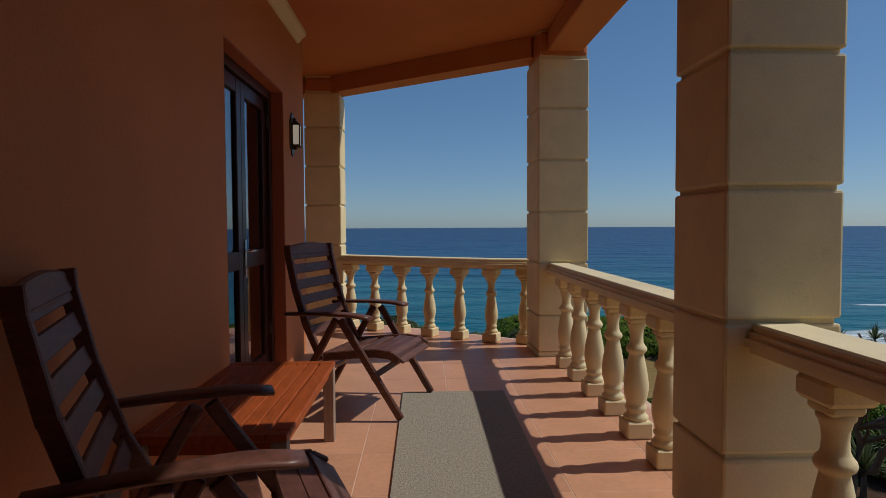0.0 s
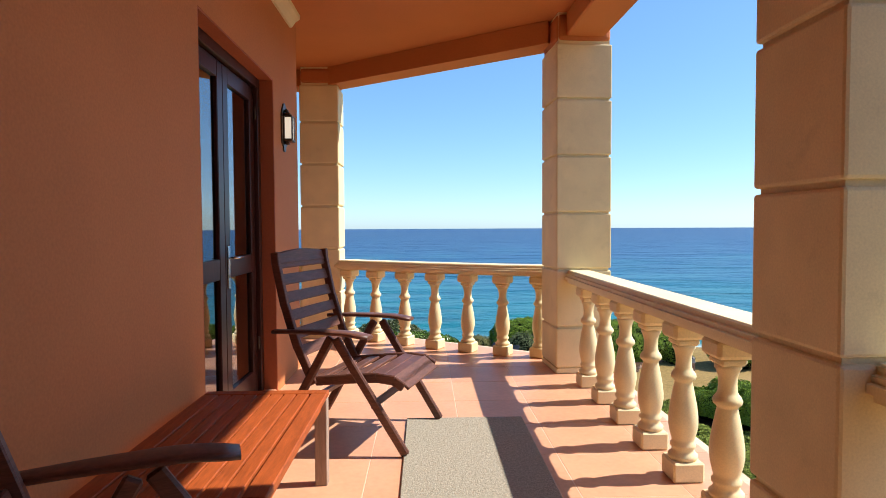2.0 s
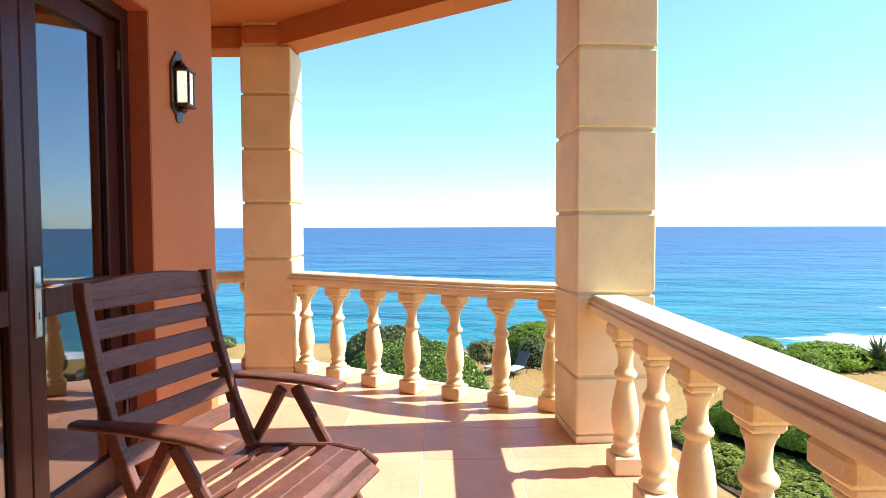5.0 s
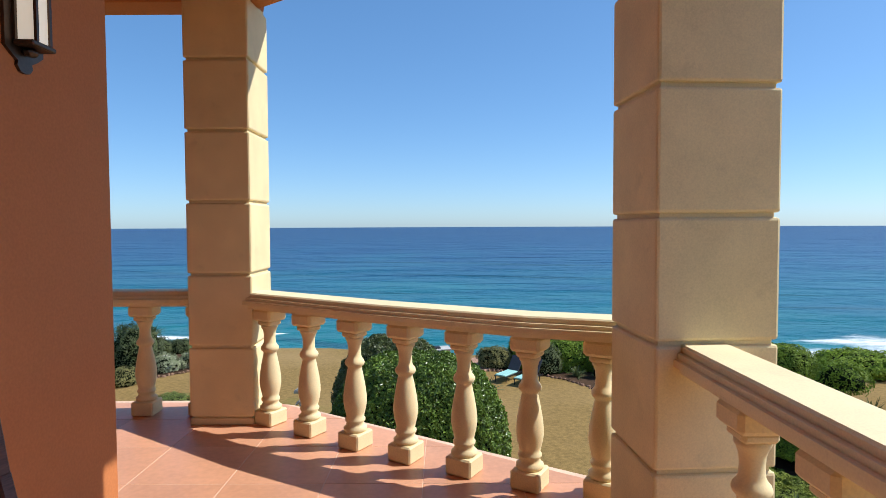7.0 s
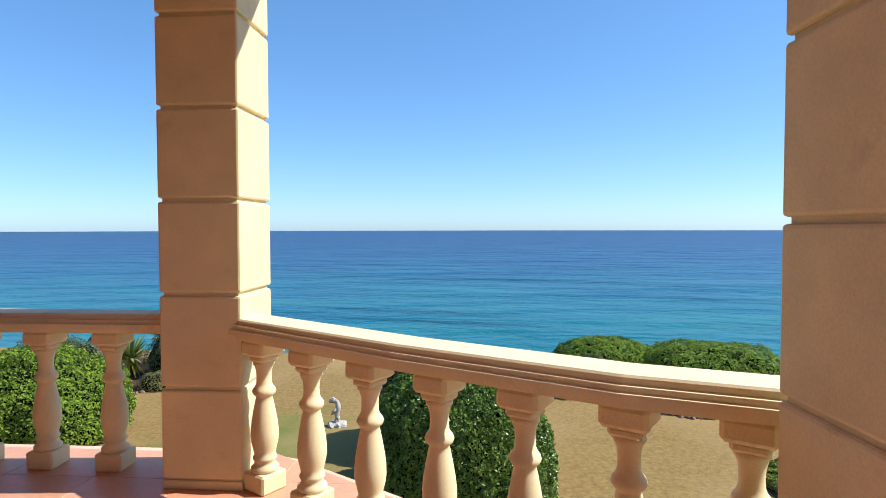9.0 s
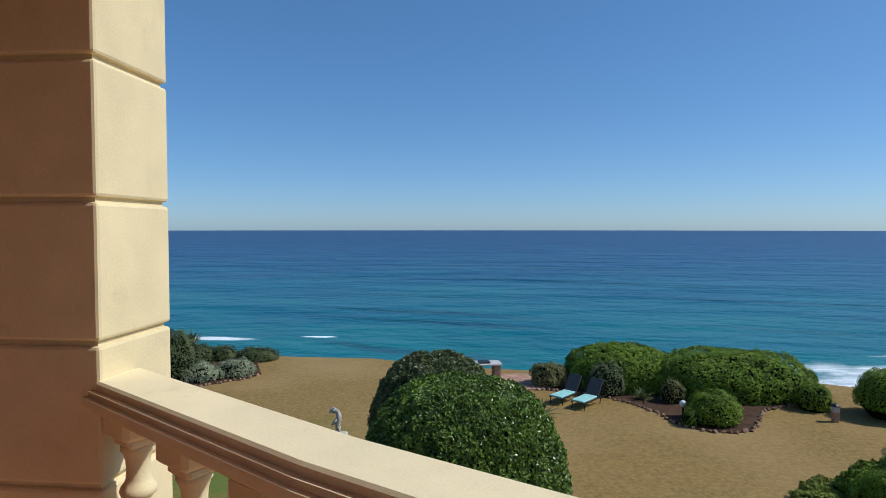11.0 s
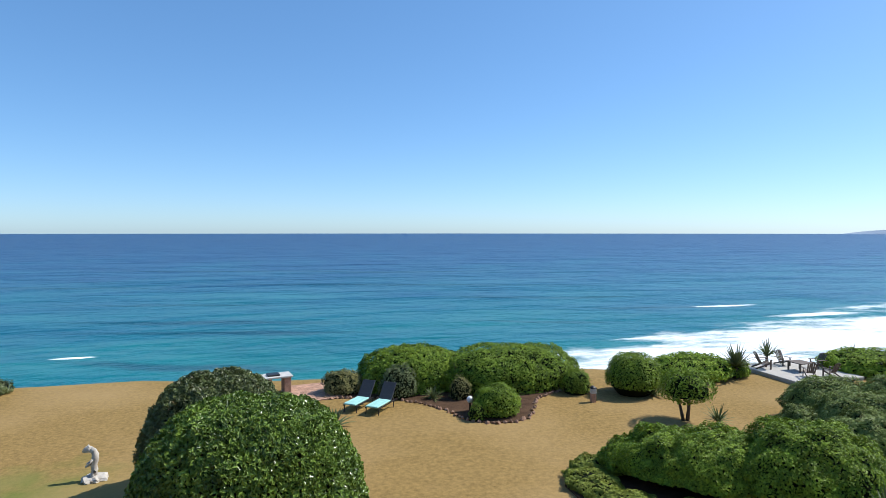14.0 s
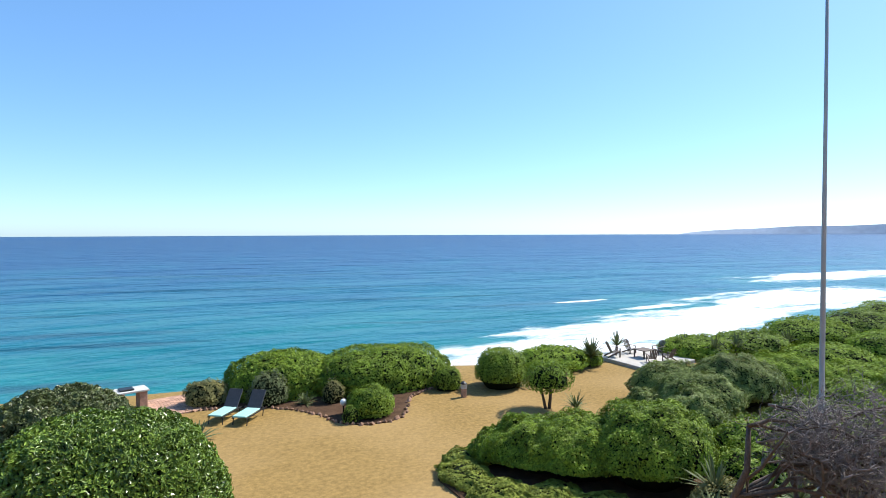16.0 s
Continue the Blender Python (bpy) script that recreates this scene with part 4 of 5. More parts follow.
for i, (x, y, rx, h, m) in enumerate(((18.9, 29.8, 2.1, 1.0, G_LIME), (20.9, 29.4, 0.9, 0.75, G_HEDGE), (28.0, 28.4, 2.4, 1.0, G_LIME), (31.5, 27.5, 2.6, 1.1, G_HEDGE), (36, 27.0, 3.0, 1.6, G_LIME), (41, 26.5, 3.4, 1.75, G_HEDGE), (47, 27, 4.0, 1.95, G_LIME), (36, 22, 3.2, 1.6, G_LIME), (44, 20, 4.0, 1.6, G_HEDGE), (30, 22.5, 2.6, 1.3, G_LIME), (53, 27, 4.5, 1.0, G_HEDGE), (29, 18.5, 2.4, 1.5, G_LIME), (53, 20, 5, 1.6, G_LIME), (33, 15, 3, 1.6, G_HEDGE))):
    bush(x, y, rx, rx * 0.8, h, "low coastal scrub along the cliff top", 0.15, int(1300 * rx), m, 0.16, 60 + i)
# left bed
bush(-13.9, 30.5, 1.25, 1.1, 2.2, "upright dark shrub in the side bed", 0.09, 3200, G_DULL, 0.2, 80)
bush(-18.5, 28.3, 1.7, 1.5, 2.0, "leafy shrub in the side bed", 0.1, 3400, G_DULL, 0.2, 81)
bush(-13.0, 30.6, 1.3, 0.8, 0.85, "silvery shrub with a few white blossoms in the side bed", 0.10, 1700, G_SILVER, 0.25, 82, flowers=90)
bush(-11.4, 31.4, 0.9, 0.6, 0.8, "silvery shrub with a few white blossoms in the side bed", 0.10, 1200, G_SILVER, 0.25, 83, flowers=60)
bush(-13.4, 28.3, 0.9, 0.7, 0.7, "low shrub at the bed edge", 0.08, 900, G_OLIVE, 0.2, 84)
for i, (x, y, rx, h) in enumerate(((-13.6, 34.6, 0.9, 0.7), (-11.9, 34.8, 1.2, 0.6), (-14.8, 34.3, 1.0, 0.8), (-19.5, 30.5, 2.0, 1.7), (-22.5, 27.5, 2.4, 2.2))):
    bush(x, y, rx, rx * 0.7, h, "low shrub at the cliff edge", 0.09, int(1500 * rx), G_DULL, 0.2, 85 + i)
bush(-9.45, 24.5, 0.8, 0.65, 0.72, "low rounded shrub in a sandy bed on the lawn", 0.06, 3000, G_SAGE, 0.12, 95)
pink = bush(15.3, 14.6, 0.5, 0.45, 0.55, "low shrub with magenta blossom under the bare tree", 0.08, 500, G_SAGE, 0.2, 96)
r = np.random.default_rng(97)
ob = part("blossom", leaves_mesh("blossom", dome_point(r.random((500, 2)), 0.53, 0.48, 0.6, 0.2, 96), 0.06, G_PINK, 97, slim=0.5), None, pink, "magenta blossom")
ob["kind"] = "stuff"
# spiky plants
yucca = rosette(-15.75, 30.1, 1.4, 90, "yucca with a green fan over yellowing lower blades", G_SAGE, stem=0.8, wide=0.06, seed=1, flat=0.2, name="yucca")
skirt = rosette(0, 0, 1.0, 40, "", G_YELLOW, z=0, wide=0.08, seed=21, flat=-0.9)
blades = [c for c in skirt.children][0]
blades.name, blades.parent, blades.location = "withered_skirt", yucca, (0, 0, 0.85)
blades["label"] = "yellow withered lower blades"
bpy.data.objects.remove(skirt)
rosette(-15.6, 32.5, 0.9, 50, "green yucca behind the shrubs", stem=1.2, seed=2, name="yucca")
rosette(-14.0, 32.3, 0.9, 50, "green yucca behind the shrubs", stem=1.3, seed=3, name="yucca")
rosette(6.2, 29.2, 0.62, 70, "pale green agave before the hedge", seed=4, flat=0.05)
rosette(7.5, 30.0, 0.9, 40, "feathery grey spiky plant before the hedge", G_GREY, stem=0.5, seed=5)
rosette(15.2, 27.4, 0.85, 40, "spiky aloe beside the round bush", seed=6, name="aloe")
rosette(16.2, 28.2, 0.8, 40, "spiky aloe beside the round bush", seed=7, name="aloe")
rosette(14.6, 22.9, 0.75, 50, "green yucca behind the hedge", stem=0.35, seed=8, name="yucca")
rosette(20.7, 28.9, 1.2, 80, "dark yucca beside the terrace", stem=0.5, seed=9, name="yucca")
rosette(8.5, 16.9, 0.5, 44, "small pale agave in the ground cover", seed=41, flat=0.1, z=GZ + 0.1)
rosette(2.05, 26.9, 0.85, 22, "arching palm frond plant behind the shrub", seed=10, flat=0.3, wide=0.1, name="palm")
for i, (x, y) in enumerate(((27.2, 28.6), (27.6, 27.0), (29.2, 26.9), (30.5, 27.4), (24.0, 30.5), (33, 26.4))):
    rosette(x, y, 0.95, 45, "spiky yucca among the coastal scrub", stem=0.5, seed=11 + i, name="yucca")
for i, (x, y) in enumerate(((10.6, 13.9), (11.4, 13.2), (12.9, 12.2), (12.2, 15.2), (13.4, 14.0))):
    rosette(x, y, 0.95, 44, "pale variegated yucca under the bare tree", stem=0.75, seed=31 + i, name="yucca")

# small two-stemmed tree
tree = thing("tree", pose(14.4, 24.3, GZ), "small clipped tree with twin trunks", "tree")
bm = bmesh.new()
tube(bm, [(-0.08, 0, -0.1), (-0.16, 0.05, 0.35), (-0.3, 0.05, 0.8), (-0.45, 0.1, 1.1)], [0.07, 0.055, 0.05, 0.02])
tube(bm, [(0.06, 0, -0.1), (0.12, 0, 0.4), (0.1, -0.05, 0.8), (0.35, 0, 1.15)], [0.075, 0.06, 0.05, 0.02])
tube(bm, [(0.1, -0.05, 0.75), (-0.05, 0.1, 1.2)], [0.04, 0.015])
part("trunk", bm, M_BARK, tree)
# inner body of the crown, painted dark for the shade among its leaves
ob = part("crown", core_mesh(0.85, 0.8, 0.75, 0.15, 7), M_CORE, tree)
ob.location.z = 0.95
r = np.random.default_rng(5)
sp = dome_point(r.random((2200, 2)), 0.98, 0.92, 0.95, 0.18, 7)
sp += [(Vector((p.x * 0.9, p.y * 0.9, -p.z * 0.3)), Vector((q.x, q.y, -q.z))) for p, q in dome_point(r.random((700, 2)), 0.95, 0.9, 0.9, 0.18, 8)]
ob = part("foliage", leaves_mesh("foliage", [(p + Vector((0, 0, 0.95)), q) for p, q in sp], 0.085, G_HEDGE, 9), None, tree)
ob["kind"] = "stuff"


# bare wind-bent tree
M_TWIG = material("bleached_twigs", (0.20, 0.175, 0.165), 0.9, scale=8, vary=0.2)


def bare_tree():
    t = thing("bare_tree", pose(9.55, 13.1, GZ), "leafless grey wind-bent tree with tangled twigs", "tree")
    r = random.Random(4)
    limbs, twigs = bmesh.new(), bmesh.new()
    mid, size = Vector((1.5, -1.75, 3.25)), Vector((1.85, 1.95, 1.05))

    def branch(a, b, rad, bm, n, sag=0.12):
        """A crooked run from a to b; gives its points."""
        ln = (b - a).length
        pts = [a]
        for i in range(1, 7):
            u = i / 6
            wob = Vector((r.uniform(-1, 1), r.uniform(-1, 1), r.uniform(-1, 1))) * ln * 0.055
            pts.append(a.lerp(b, u) + (wob if i < 6 else Vector((0, 0, 0))) + Vector((0, 0, sag * ln * u * (1 - u))))
        tube(bm, pts, [max(rad * (1 - 0.11 * i), 0.0035) for i in range(7)], n)
        return pts

    def inside():
        d = Vector((r.gauss(0, 1), r.gauss(0, 1), r.gauss(0, 1))).normalized() * r.uniform(0.35, 1) ** 0.5
        return mid + Vector((d.x * size.x, d.y * size.y, d.z * size.z))
    stems = [branch(Vector((0, 0, -0.2)), Vector((0.28, -0.35, 3.4)), 0.12, limbs, 9, 0.0),
             branch(Vector((0.1, -0.1, 1.0)), Vector((0.95, -1.6, 3.0)), 0.10, limbs, 8, -0.1),
             branch(Vector((0.3, -0.5, -0.2)), Vector((1.3, -2.4, 3.1)), 0.10, limbs, 8, -0.15)]
    for k in range(30):
        st = stems[k % 3]
        p = branch(st[r.randrange(3, 7)], inside(), 0.045, limbs, 6)
        for q in range(6):
            a = p[r.randrange(2, 7)]
            b = a + (inside() - a).normalized() * r.uniform(0.5, 0.95) + Vector((0, 0, 0.1))
            p2 = branch(a, b, 0.018, twigs, 4)
            for w in range(7):
                c = p2[r.randrange(1, 7)]
                d = ((b - a).normalized() * 0.7 + Vector((r.uniform(-1, 1), r.uniform(-1, 1), r.uniform(-0.5, 1)))).normalized()
                p3 = branch(c, c + d * r.uniform(0.2, 0.5), 0.0085, twigs, 3)
                for v in range(2):
                    e = p3[r.randrange(2, 7)]
                    f = (d + Vector((r.uniform(-1, 1), r.uniform(-1, 1), r.uniform(-0.4, 1)))).normalized()
                    branch(e, e + f * r.uniform(0.1, 0.28), 0.0065, twigs, 3)
    part("limb_frame", limbs, M_BARK, t)
    ob = part("twig_tangle", twigs, M_TWIG, t)
    ob["kind"] = "stuff"


bare_tree()

# ---- garden things ----
M_POLE = material("weathered_pole", (0.33, 0.33, 0.33), 0.45, 0.3, scale=2, vary=0.06)
pole = thing("flagpole", pose(12.55, 13.05, GZ), "tall pale tapering metal flagpole", "pole")
part("shaft", lathe(bmesh.new(), [(0.1, -0.2), (0.1, 0.05), (0.054, 0.06), (0.05, 5.0), (0.036, 9.0), (0.026, 13.2)], 14), M_POLE, pole)
part("foot_plate", boxed((-0.18, -0.18, 0.0), (0.18, 0.18, 0.03), 0.005), M_POLE, pole)

M_FRAME = material("dark_lounger_frame", (0.02, 0.02, 0.022), 0.45, 0.3)
M_SLING = material("charcoal_sling", (0.045, 0.047, 0.055), 0.8, scale=10, fine=300, bump=0.4)
M_MINT = material("mint_cushion", (0.33, 0.62, 0.56), 0.85, scale=4, fine=200, bump=0.3)


def lounger(m, label):
    l = thing("sun_lounger", m, label, "sun lounger", "loungers on the lawn")
    for s in (-1, 1):
        part("side_rail", one_slat((-0.95, s * 0.3, 0.3), (0.55, s * 0.3, 0.3), 0.035, 0.05, (0, 0, 1)), M_FRAME, l)
        for x in (-0.85, 0.45):
            part("leg", one_slat((x, s * 0.3, 0.28), (x - 0.05, s * 0.3, 0), 0.03, 0.035, (1, 0, 0)), M_FRAME, l)
    part("back_frame", boxed((0, -0.31, -0.015), (0.85, 0.31, 0.02), 0.01, pose(0.2, 0, 0.34, 0, -52, 0)), M_SLING, l, "charcoal sling backrest, raised")
    part("back_prop", one_slat((0.55, 0, 0.3), (0.5, 0, 0.7), 0.4, 0.02, (1, 0, 0)), M_FRAME, l)
    part("cushion", boxed((-0.97, -0.29, 0.33), (0.2, 0.29, 0.40), 0.03, seg=2), M_MINT, l, "pale mint seat cushion")
    return l


lounger(pose(3.25, 29.0, GZ, 0, 0, 52) @ Matrix.Scale(0.9, 4), "charcoal sun lounger with a mint cushion on the lawn")
lounger(pose(4.0, 28.45, GZ, 0, 0, 52) @ Matrix.Scale(0.9, 4), "charcoal sun lounger with a mint cushion on the lawn")

M_BRICK = material("garden_brick", (0.46, 0.27, 0.18), 0.9, scale=6, vary=0.2, per_piece=0.25, dirt=0.3)
M_SLABTOP = material("grey_stone_top", (0.52, 0.50, 0.46), 0.7, scale=6)
tb = thing("stone_table", pose(0.15, 31.9, GZ - 0.12, 0, 0, 12), "grey stone-topped garden counter on brick piers", "table")
part("top", boxed((-0.7, -0.42, 0.83), (0.5, 0.42, 0.9), 0.01), M_SLABTOP, tb)
for x in (-0.5, 0.3):
    part("pier", boxed((x - 0.14, -0.33, 0), (x + 0.14, 0.33, 0.829), 0.006), M_BRICK, tb)
part("grill", boxed((-0.5, -0.25, 0.9), (0.0, 0.2, 0.97), 0.02), M_FRAME, tb, "dark metal grill tray")
# paving of small bricks beside the counter
pv = thing("paving", pose(1.6, 31.6, GZ + 0.05, 0, 0, 8), "weathered red brick paving beside the counter", "paving", kind="structure")
me = mesh_of("brick", boxed((-0.118, -0.056, -0.05), (0.118, 0.056, 0.0), 0.006), M_BRICK)
rb = random.Random(3)
for i in range(11):
    for j in range(22):
        x, y = -1.35 + i * 0.25 + (0.125 if j % 2 else 0), -1.3 + j * 0.122
        if (x / 1.35) ** 2 + (y / 1.5) ** 2 < 1 + rb.uniform(-0.1, 0.1):
            b = part("brick", me, None, pv)
            b.location = (x, y, rb.uniform(-0.004, 0.004))

# stone borders of the beds
M_EDGESTONE = material("edging_stone", (0.30, 0.175, 0.11), 0.9, scale=5, vary=0.2, per_piece=0.3)
stones = []
for k in range(3):
    bm = bmesh.new()
    bmesh.ops.create_icosphere(bm, subdivisions=1, radius=0.11)
    for v in bm.verts:
        v.co *= 1 + 0.7 * noise.noise(v.co * 9 + Vector((k * 7, 0, 0)))
        v.co.z *= 0.75
    stones.append(mesh_of("stone", bm, M_EDGESTONE))


def border(line, label):
    b = thing("bed_edging", pose(0, 0, GZ), label, "edging stones")
    rs = random.Random(len(line))
    for (xa, ya), (xb, yb) in zip(line, line[1:]):
        d = math.hypot(xb - xa, yb - ya)
        k = max(1, int(d / 0.2))
        for i in range(k):
            s = part("stone", stones[rs.randrange(3)], None, b)
            s.matrix_basis = pose(xa + (xb - xa) * i / k + rs.uniform(-0.06, 0.06), ya + (yb - ya) * i / k + rs.uniform(-0.06, 0.06), 0.05, 0, 0, rs.uniform(0, 360)) @ Matrix.Diagonal((rs.uniform(0.4, 1.0), rs.uniform(0.5, 0.9), rs.uniform(0.6, 1.2), 1))


BED = [(2.0, 30.4), (3.6, 30.1), (4.6, 29.6), (5.6, 28.7), (6.3, 27.6), (6.7, 26.3), (7.3, 25.8), (8.2, 25.6), (9.0, 25.9), (9.5, 26.8), (10.2, 28.0), (11.3, 28.8), (12.6, 29.2)]
border(BED, "rough brown edging stones round the flower bed")
LBED = [(-15.0, 26.6), (-14.2, 27.0), (-13.0, 28.6), (-11.9, 29.9), (-10.8, 30.9), (-10.4, 31.8)]
border(LBED, "rough pale edging stones round the side bed")
unit("flower_bed", prism(BED + [(12.6, 32), (2.0, 32)], GZ - 0.1, GZ + 0.045), M_SOIL, "dark soil bed below the hedge", "flower bed")
unit("side_bed", prism(LBED + [(-11.5, 34), (-20, 34), (-20, 26)], GZ - 0.1, GZ + 0.045), M_SOIL, "dark soil bed with shrubs", "flower bed")
unit("hedge_bed", prism([(7.6, 20.4), (8.4, 21.6), (11, 21.6), (14, 19.6), (18, 17), (18, 11), (9, 11), (7.6, 17)], GZ - 0.1, GZ + 0.045), M_SOIL, "dark soil under the hedge", "flower bed")
unit("sand_bed", prism([(-9.3 + 1.2 * math.cos(a * 0.35) * (1 if math.cos(a * 0.35) < 0 else 1.1), 24.5 + 0.65 * math.sin(a * 0.35) + 0.25 * math.cos(a * 0.35)) for a in range(18)], GZ - 0.1, GZ + 0.05), M_SAND, "sandy oval bed on the lawn", "flower bed")

# globe lamp, lantern, statue, solar panel
M_WHITEGLASS = material("opal_globe", (0.85, 0.84, 0.80), 0.25, vary=0.02, bump=0)
gl = thing("globe_lamp", pose(7.12, 27.2, GZ), "white opal globe garden lamp on a short post", "garden lamp")
part("post", lathe(bmesh.new(), [(0.035, -0.1), (0.035, 0.36), (0.05, 0.365), (0.05, 0.39)], 10), M_FRAME, gl)
bm = bmesh.new()
bmesh.ops.create_uvsphere(bm, u_segments=20, v_segments=12, radius=0.13, matrix=Matrix.Translation((0, 0, 0.5)))
for f in bm.faces:
    f.smooth = True
part("globe", bm, M_WHITEGLASS, gl)
la = thing("garden_lantern", pose(12.3, 27.2, GZ), "small dark garden lantern on a post", "garden lamp")
part("post", boxed((-0.09, -0.09, -0.1), (0.09, 0.09, 0.35), 0.01), M_BRICK, la)
part("head", boxed((-0.1, -0.1, 0.351), (0.1, 0.1, 0.55), 0.015), M_SLABTOP, la)
part("cap", lathe(bmesh.new(), [(0.16, 0.551), (0.15, 0.58), (0.03, 0.66)], 4, pose(0, 0, 0, 0, 0, 45)), M_FRAME, la)

M_STATUE = material("weathered_statue", (0.50, 0.46, 0.40), 0.85, scale=8, vary=0.15, bump=0.5, dirt=0.4)
bm = bmesh.new()
tube(bm, [(0.05, 0, 0.1), (0.07, 0, 0.28), (0.05, 0, 0.44), (0.1, 0, 0.58), (0.11, 0, 0.70), (0.06, 0, 0.80), (-0.04, 0, 0.865)], [0.115, 0.10, 0.115, 0.125, 0.115, 0.10, 0.085], 11)
tube(bm, [(-0.01, 0, 0.855), (-0.12, 0, 0.875), (-0.22, 0, 0.84), (-0.29, 0, 0.80)], [0.085, 0.10, 0.075, 0.03], 10)
tube(bm, [(-0.10, 0.04, 0.93), (-0.12, 0.05, 0.985)], [0.035, 0.012], 6)
tube(bm, [(-0.08, -0.04, 0.93), (-0.10, -0.05, 0.985)], [0.035, 0.012], 6)
tube(bm, [(0.05, 0.09, 0.60), (-0.08, 0.12, 0.47), (-0.2, 0.08, 0.43)], [0.05, 0.042, 0.028], 7)
tube(bm, [(0.05, -0.09, 0.60), (-0.08, -0.11, 0.45), (-0.19, -0.07, 0.40)], [0.05, 0.042, 0.028], 7)
tube(bm, [(0.12, -0.08, 0.30), (0.02, -0.12, 0.2), (0.06, -0.1, 0.06)], [0.07, 0.065, 0.06], 7)
tube(bm, [(0.12, 0.08, 0.30), (0.02, 0.12, 0.2), (0.06, 0.1, 0.06)], [0.07, 0.065, 0.06], 7)
rock = bmesh.ops.create_icosphere(bm, subdivisions=3, radius=0.34, matrix=Matrix.Translation((0.06, 0, 0.02)) @ Matrix.Diagonal((1.25, 1, 0.42, 1)))
for v in rock["verts"]:
    v.co *= 1 + 0.35 * noise.noise(v.co * 6)
st = thing("statue", pose(-4.75, 24.2, GZ) @ Matrix.Diagonal((0.78, 0.78, 1, 1)), "small weathered stone garden figure on a rock base", "statue", bm=bm, mat=M_STATUE)

M_PANEL = material("solar_cells", (0.012, 0.018, 0.05), 0.15, 0.2, vary=0.05, bump=0)
so = thing("solar_panel", pose(-19.6, 34.2, GZ, 0, 0, 10), "tilted dark blue solar panel on a post", "solar panel")
part("post", lathe(bmesh.new(), [(0.05, -0.2), (0.05, 1.0)], 10), M_FRAME, so)
for s in (-1, 1):
    part("panel", boxed((s * 0.42 - 0.4, -0.6, 0), (s * 0.42 + 0.4, 0.6, 0.035), 0.006, pose(0, 0, 1.06, 24, 0, 0)), M_PANEL, so)
    part("panel_frame", boxed((s * 0.42 - 0.412, -0.615, -0.02), (s * 0.42 + 0.412, 0.615, 0.02), 0.004, pose(0, 0, 1.06, 24, 0, 0)), M_CHROME, so, "pale aluminium frame")

# terrace with slatted chairs
M_CONC = material("pale_concrete", (0.44, 0.41, 0.36), 0.85, scale=2, vary=0.08, bump=0.3)
unit("terrace", boxed((22.3, 27.0, GZ - 0.3), (26.1, 30.6, GZ + 0.16), 0.02), M_CONC, "pale concrete cliff-edge terrace", "terrace")
M_GREYWOOD = material("weathered_slats", (0.13, 0.10, 0.08), 0.8, scale=5, fine=40, vary=0.2)


def slat_chair(m, label):
    c = thing("slatted_armchair", m, label, "chair", "terrace chairs")
    for i in range(5):
        y = -0.2 + i * 0.1
        part("back_slat", one_slat((-0.15, y, 0.3), (-0.45, y * 1.15, 0.98 - abs(i - 2) * 0.04), 0.085, 0.02, (1, 0, 0.4)), M_GREYWOOD, c)
    for i in range(4):
        part("seat_slat", one_slat((0.3 - i * 0.13, -0.27, 0.37 - i * 0.03), (0.3 - i * 0.13, 0.27, 0.37 - i * 0.03), 0.11, 0.02, (0, 0, 1)), M_GREYWOOD, c)
    for s in (-1, 1):
        part("armrest", one_slat((-0.35, s * 0.33, 0.55), (0.38, s * 0.33, 0.55), 0.12, 0.022, (0, 0, 1)), M_GREYWOOD, c)
        part("leg", one_slat((0.3, s * 0.29, 0.54), (0.3, s * 0.29, 0), 0.03, 0.09, (1, 0, 0)), M_GREYWOOD, c)
        part("leg", one_slat((0.32, s * 0.27, 0.36), (-0.5, s * 0.27, 0.02), 0.03, 0.09, (0, 0, 1)), M_GREYWOOD, c)
    return c


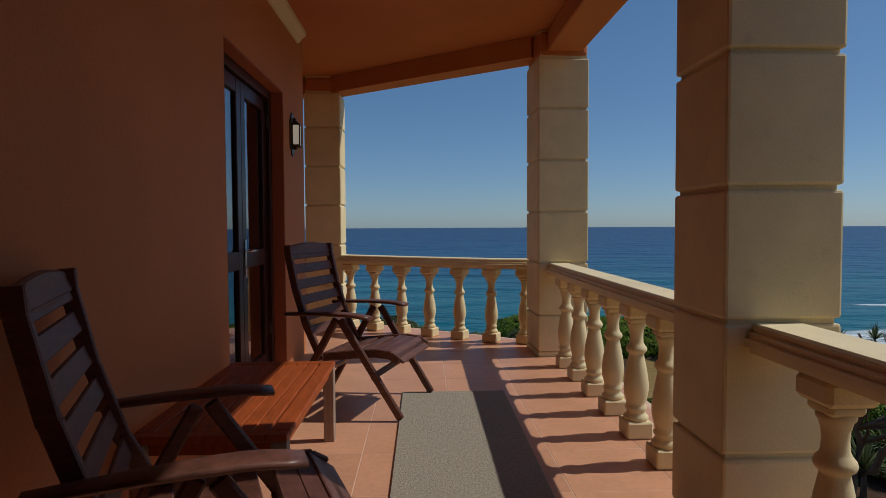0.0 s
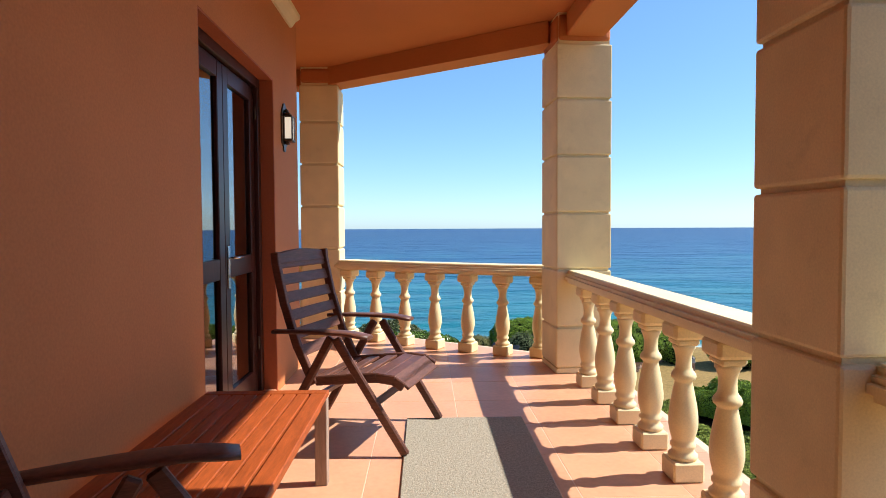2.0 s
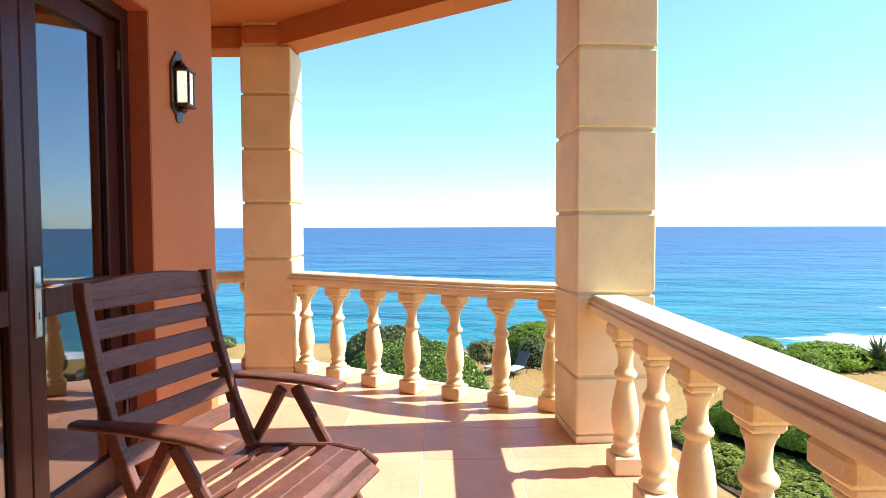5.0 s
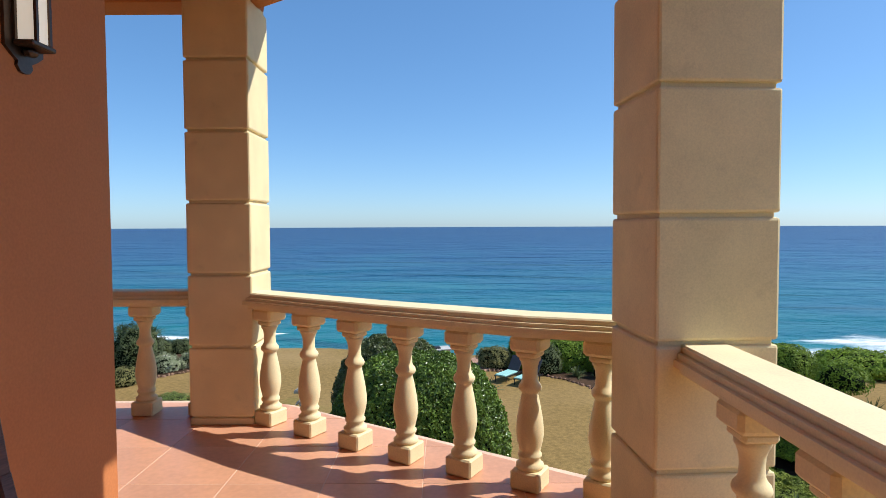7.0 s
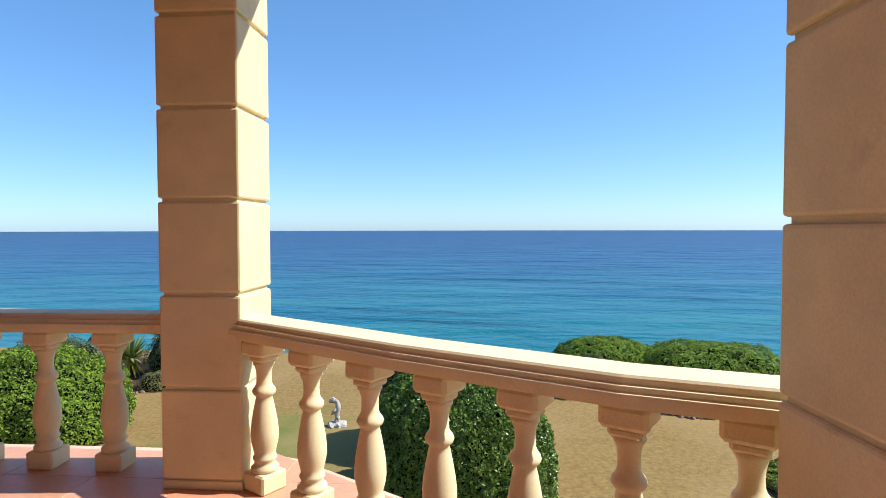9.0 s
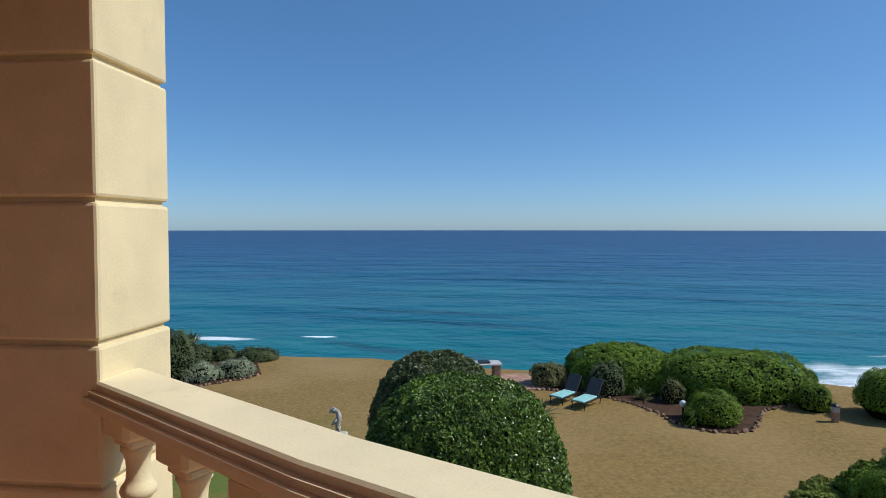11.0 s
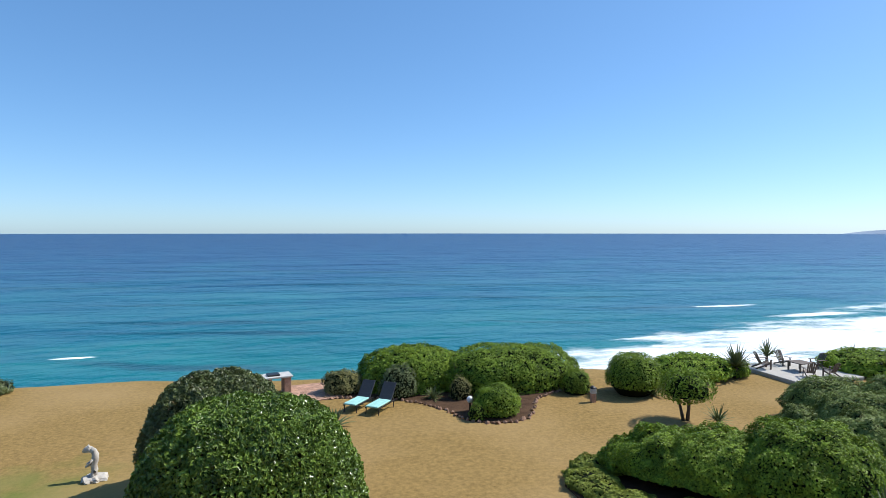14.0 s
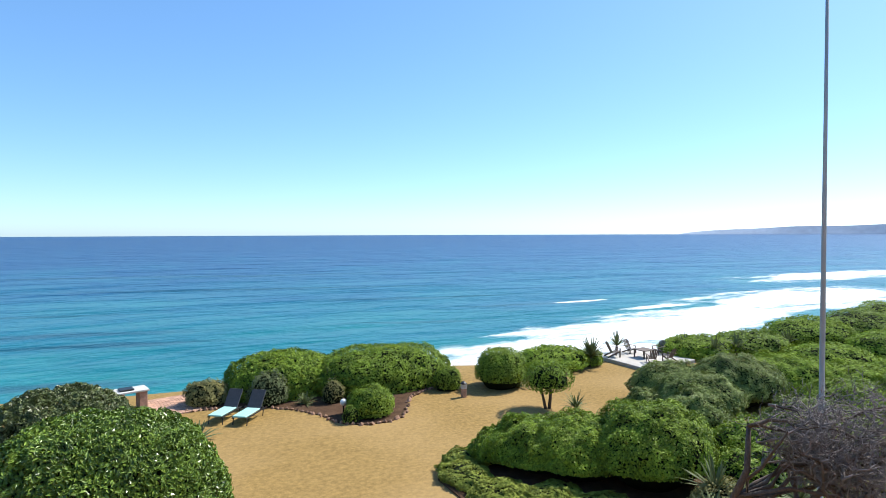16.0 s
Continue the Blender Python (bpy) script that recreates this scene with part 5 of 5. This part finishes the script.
ch = slat_chair(pose(22.9, 29.6, GZ + 0.16, 0, 0, -20) @ Matrix.Scale(0.86, 4), "weathered slatted wooden armchair on the terrace")
for x, y, a in ((23.6, 27.6, 60), (24.6, 27.4, 95), (24.4, 29.9, -90), (25.6, 29.0, 180)):
    copy_thing(ch, pose(x, y, GZ + 0.16, 0, 0, a) @ Matrix.Scale(0.86, 4))
lt = thing("low_table", pose(24.2, 28.7, GZ + 0.16), "weathered wooden table between the terrace chairs", "table")
part("top", boxed((-0.4, -0.4, 0.4), (0.4, 0.4, 0.44), 0.006), M_GREYWOOD, lt)
for sx in (-1, 1):
    for sy in (-1, 1):
        part("leg", boxed((sx * 0.34 - 0.03, sy * 0.34 - 0.03, 0), (sx * 0.34 + 0.03, sy * 0.34 + 0.03, 0.399)), M_GREYWOOD, lt)

# ---- balcony floor tiles ----
fl = thing("floor", Matrix.Identity(4), "terracotta tiled balcony floor with pale joints", "floor", kind="structure")
S, X0, Y0 = 0.51, -0.25, 5.1
me = mesh_of("tile", boxed((0.002, 0.002, -0.004), (S - 0.002, S - 0.002, 0.0), 0.0015), M_TILE)
cuts = [((1.60, 0), (1, 0)), ((0, 8.03), (0, 1))]
pa, pb = Vector((1.05, 6.72)), Vector((-0.75, 7.93))
nrm = Vector((pa.y - pb.y, pb.x - pa.x)) * -1
cuts.append((tuple(pa), tuple(nrm.normalized())))
for i in range(-11, 5):
    for j in range(-16, 8):
        x, y = X0 + i * S, Y0 + j * S
        if x + S < WX - 0.2 and y < WY - S:
            continue
        cor = [(x, y), (x + S, y), (x, y + S), (x + S, y + S)]
        ds = [[(cx - p[0]) * q[0] + (cy - p[1]) * q[1] for cx, cy in cor] for p, q in cuts]
        if any(min(d) > -0.03 for d in ds):
            continue
        if all(max(d) <= 0 for d in ds):
            t = part("tile", me, None, fl)
        else:
            bm = boxed((0.002, 0.002, -0.004), (S - 0.002, S - 0.002, 0.0))
            for p, q in cuts:
                bmesh.ops.bisect_plane(bm, geom=bm.verts[:] + bm.edges[:] + bm.faces[:], plane_co=(p[0] - x, p[1] - y, 0), plane_no=(q[0], q[1], 0), clear_outer=True)
                bmesh.ops.holes_fill(bm, edges=[e for e in bm.edges if e.is_boundary])
            if len(bm.faces) < 4:
                bm.free()
                continue
            t = part("tile", bm, M_TILE, fl)
        t.location = (x, y, 0)
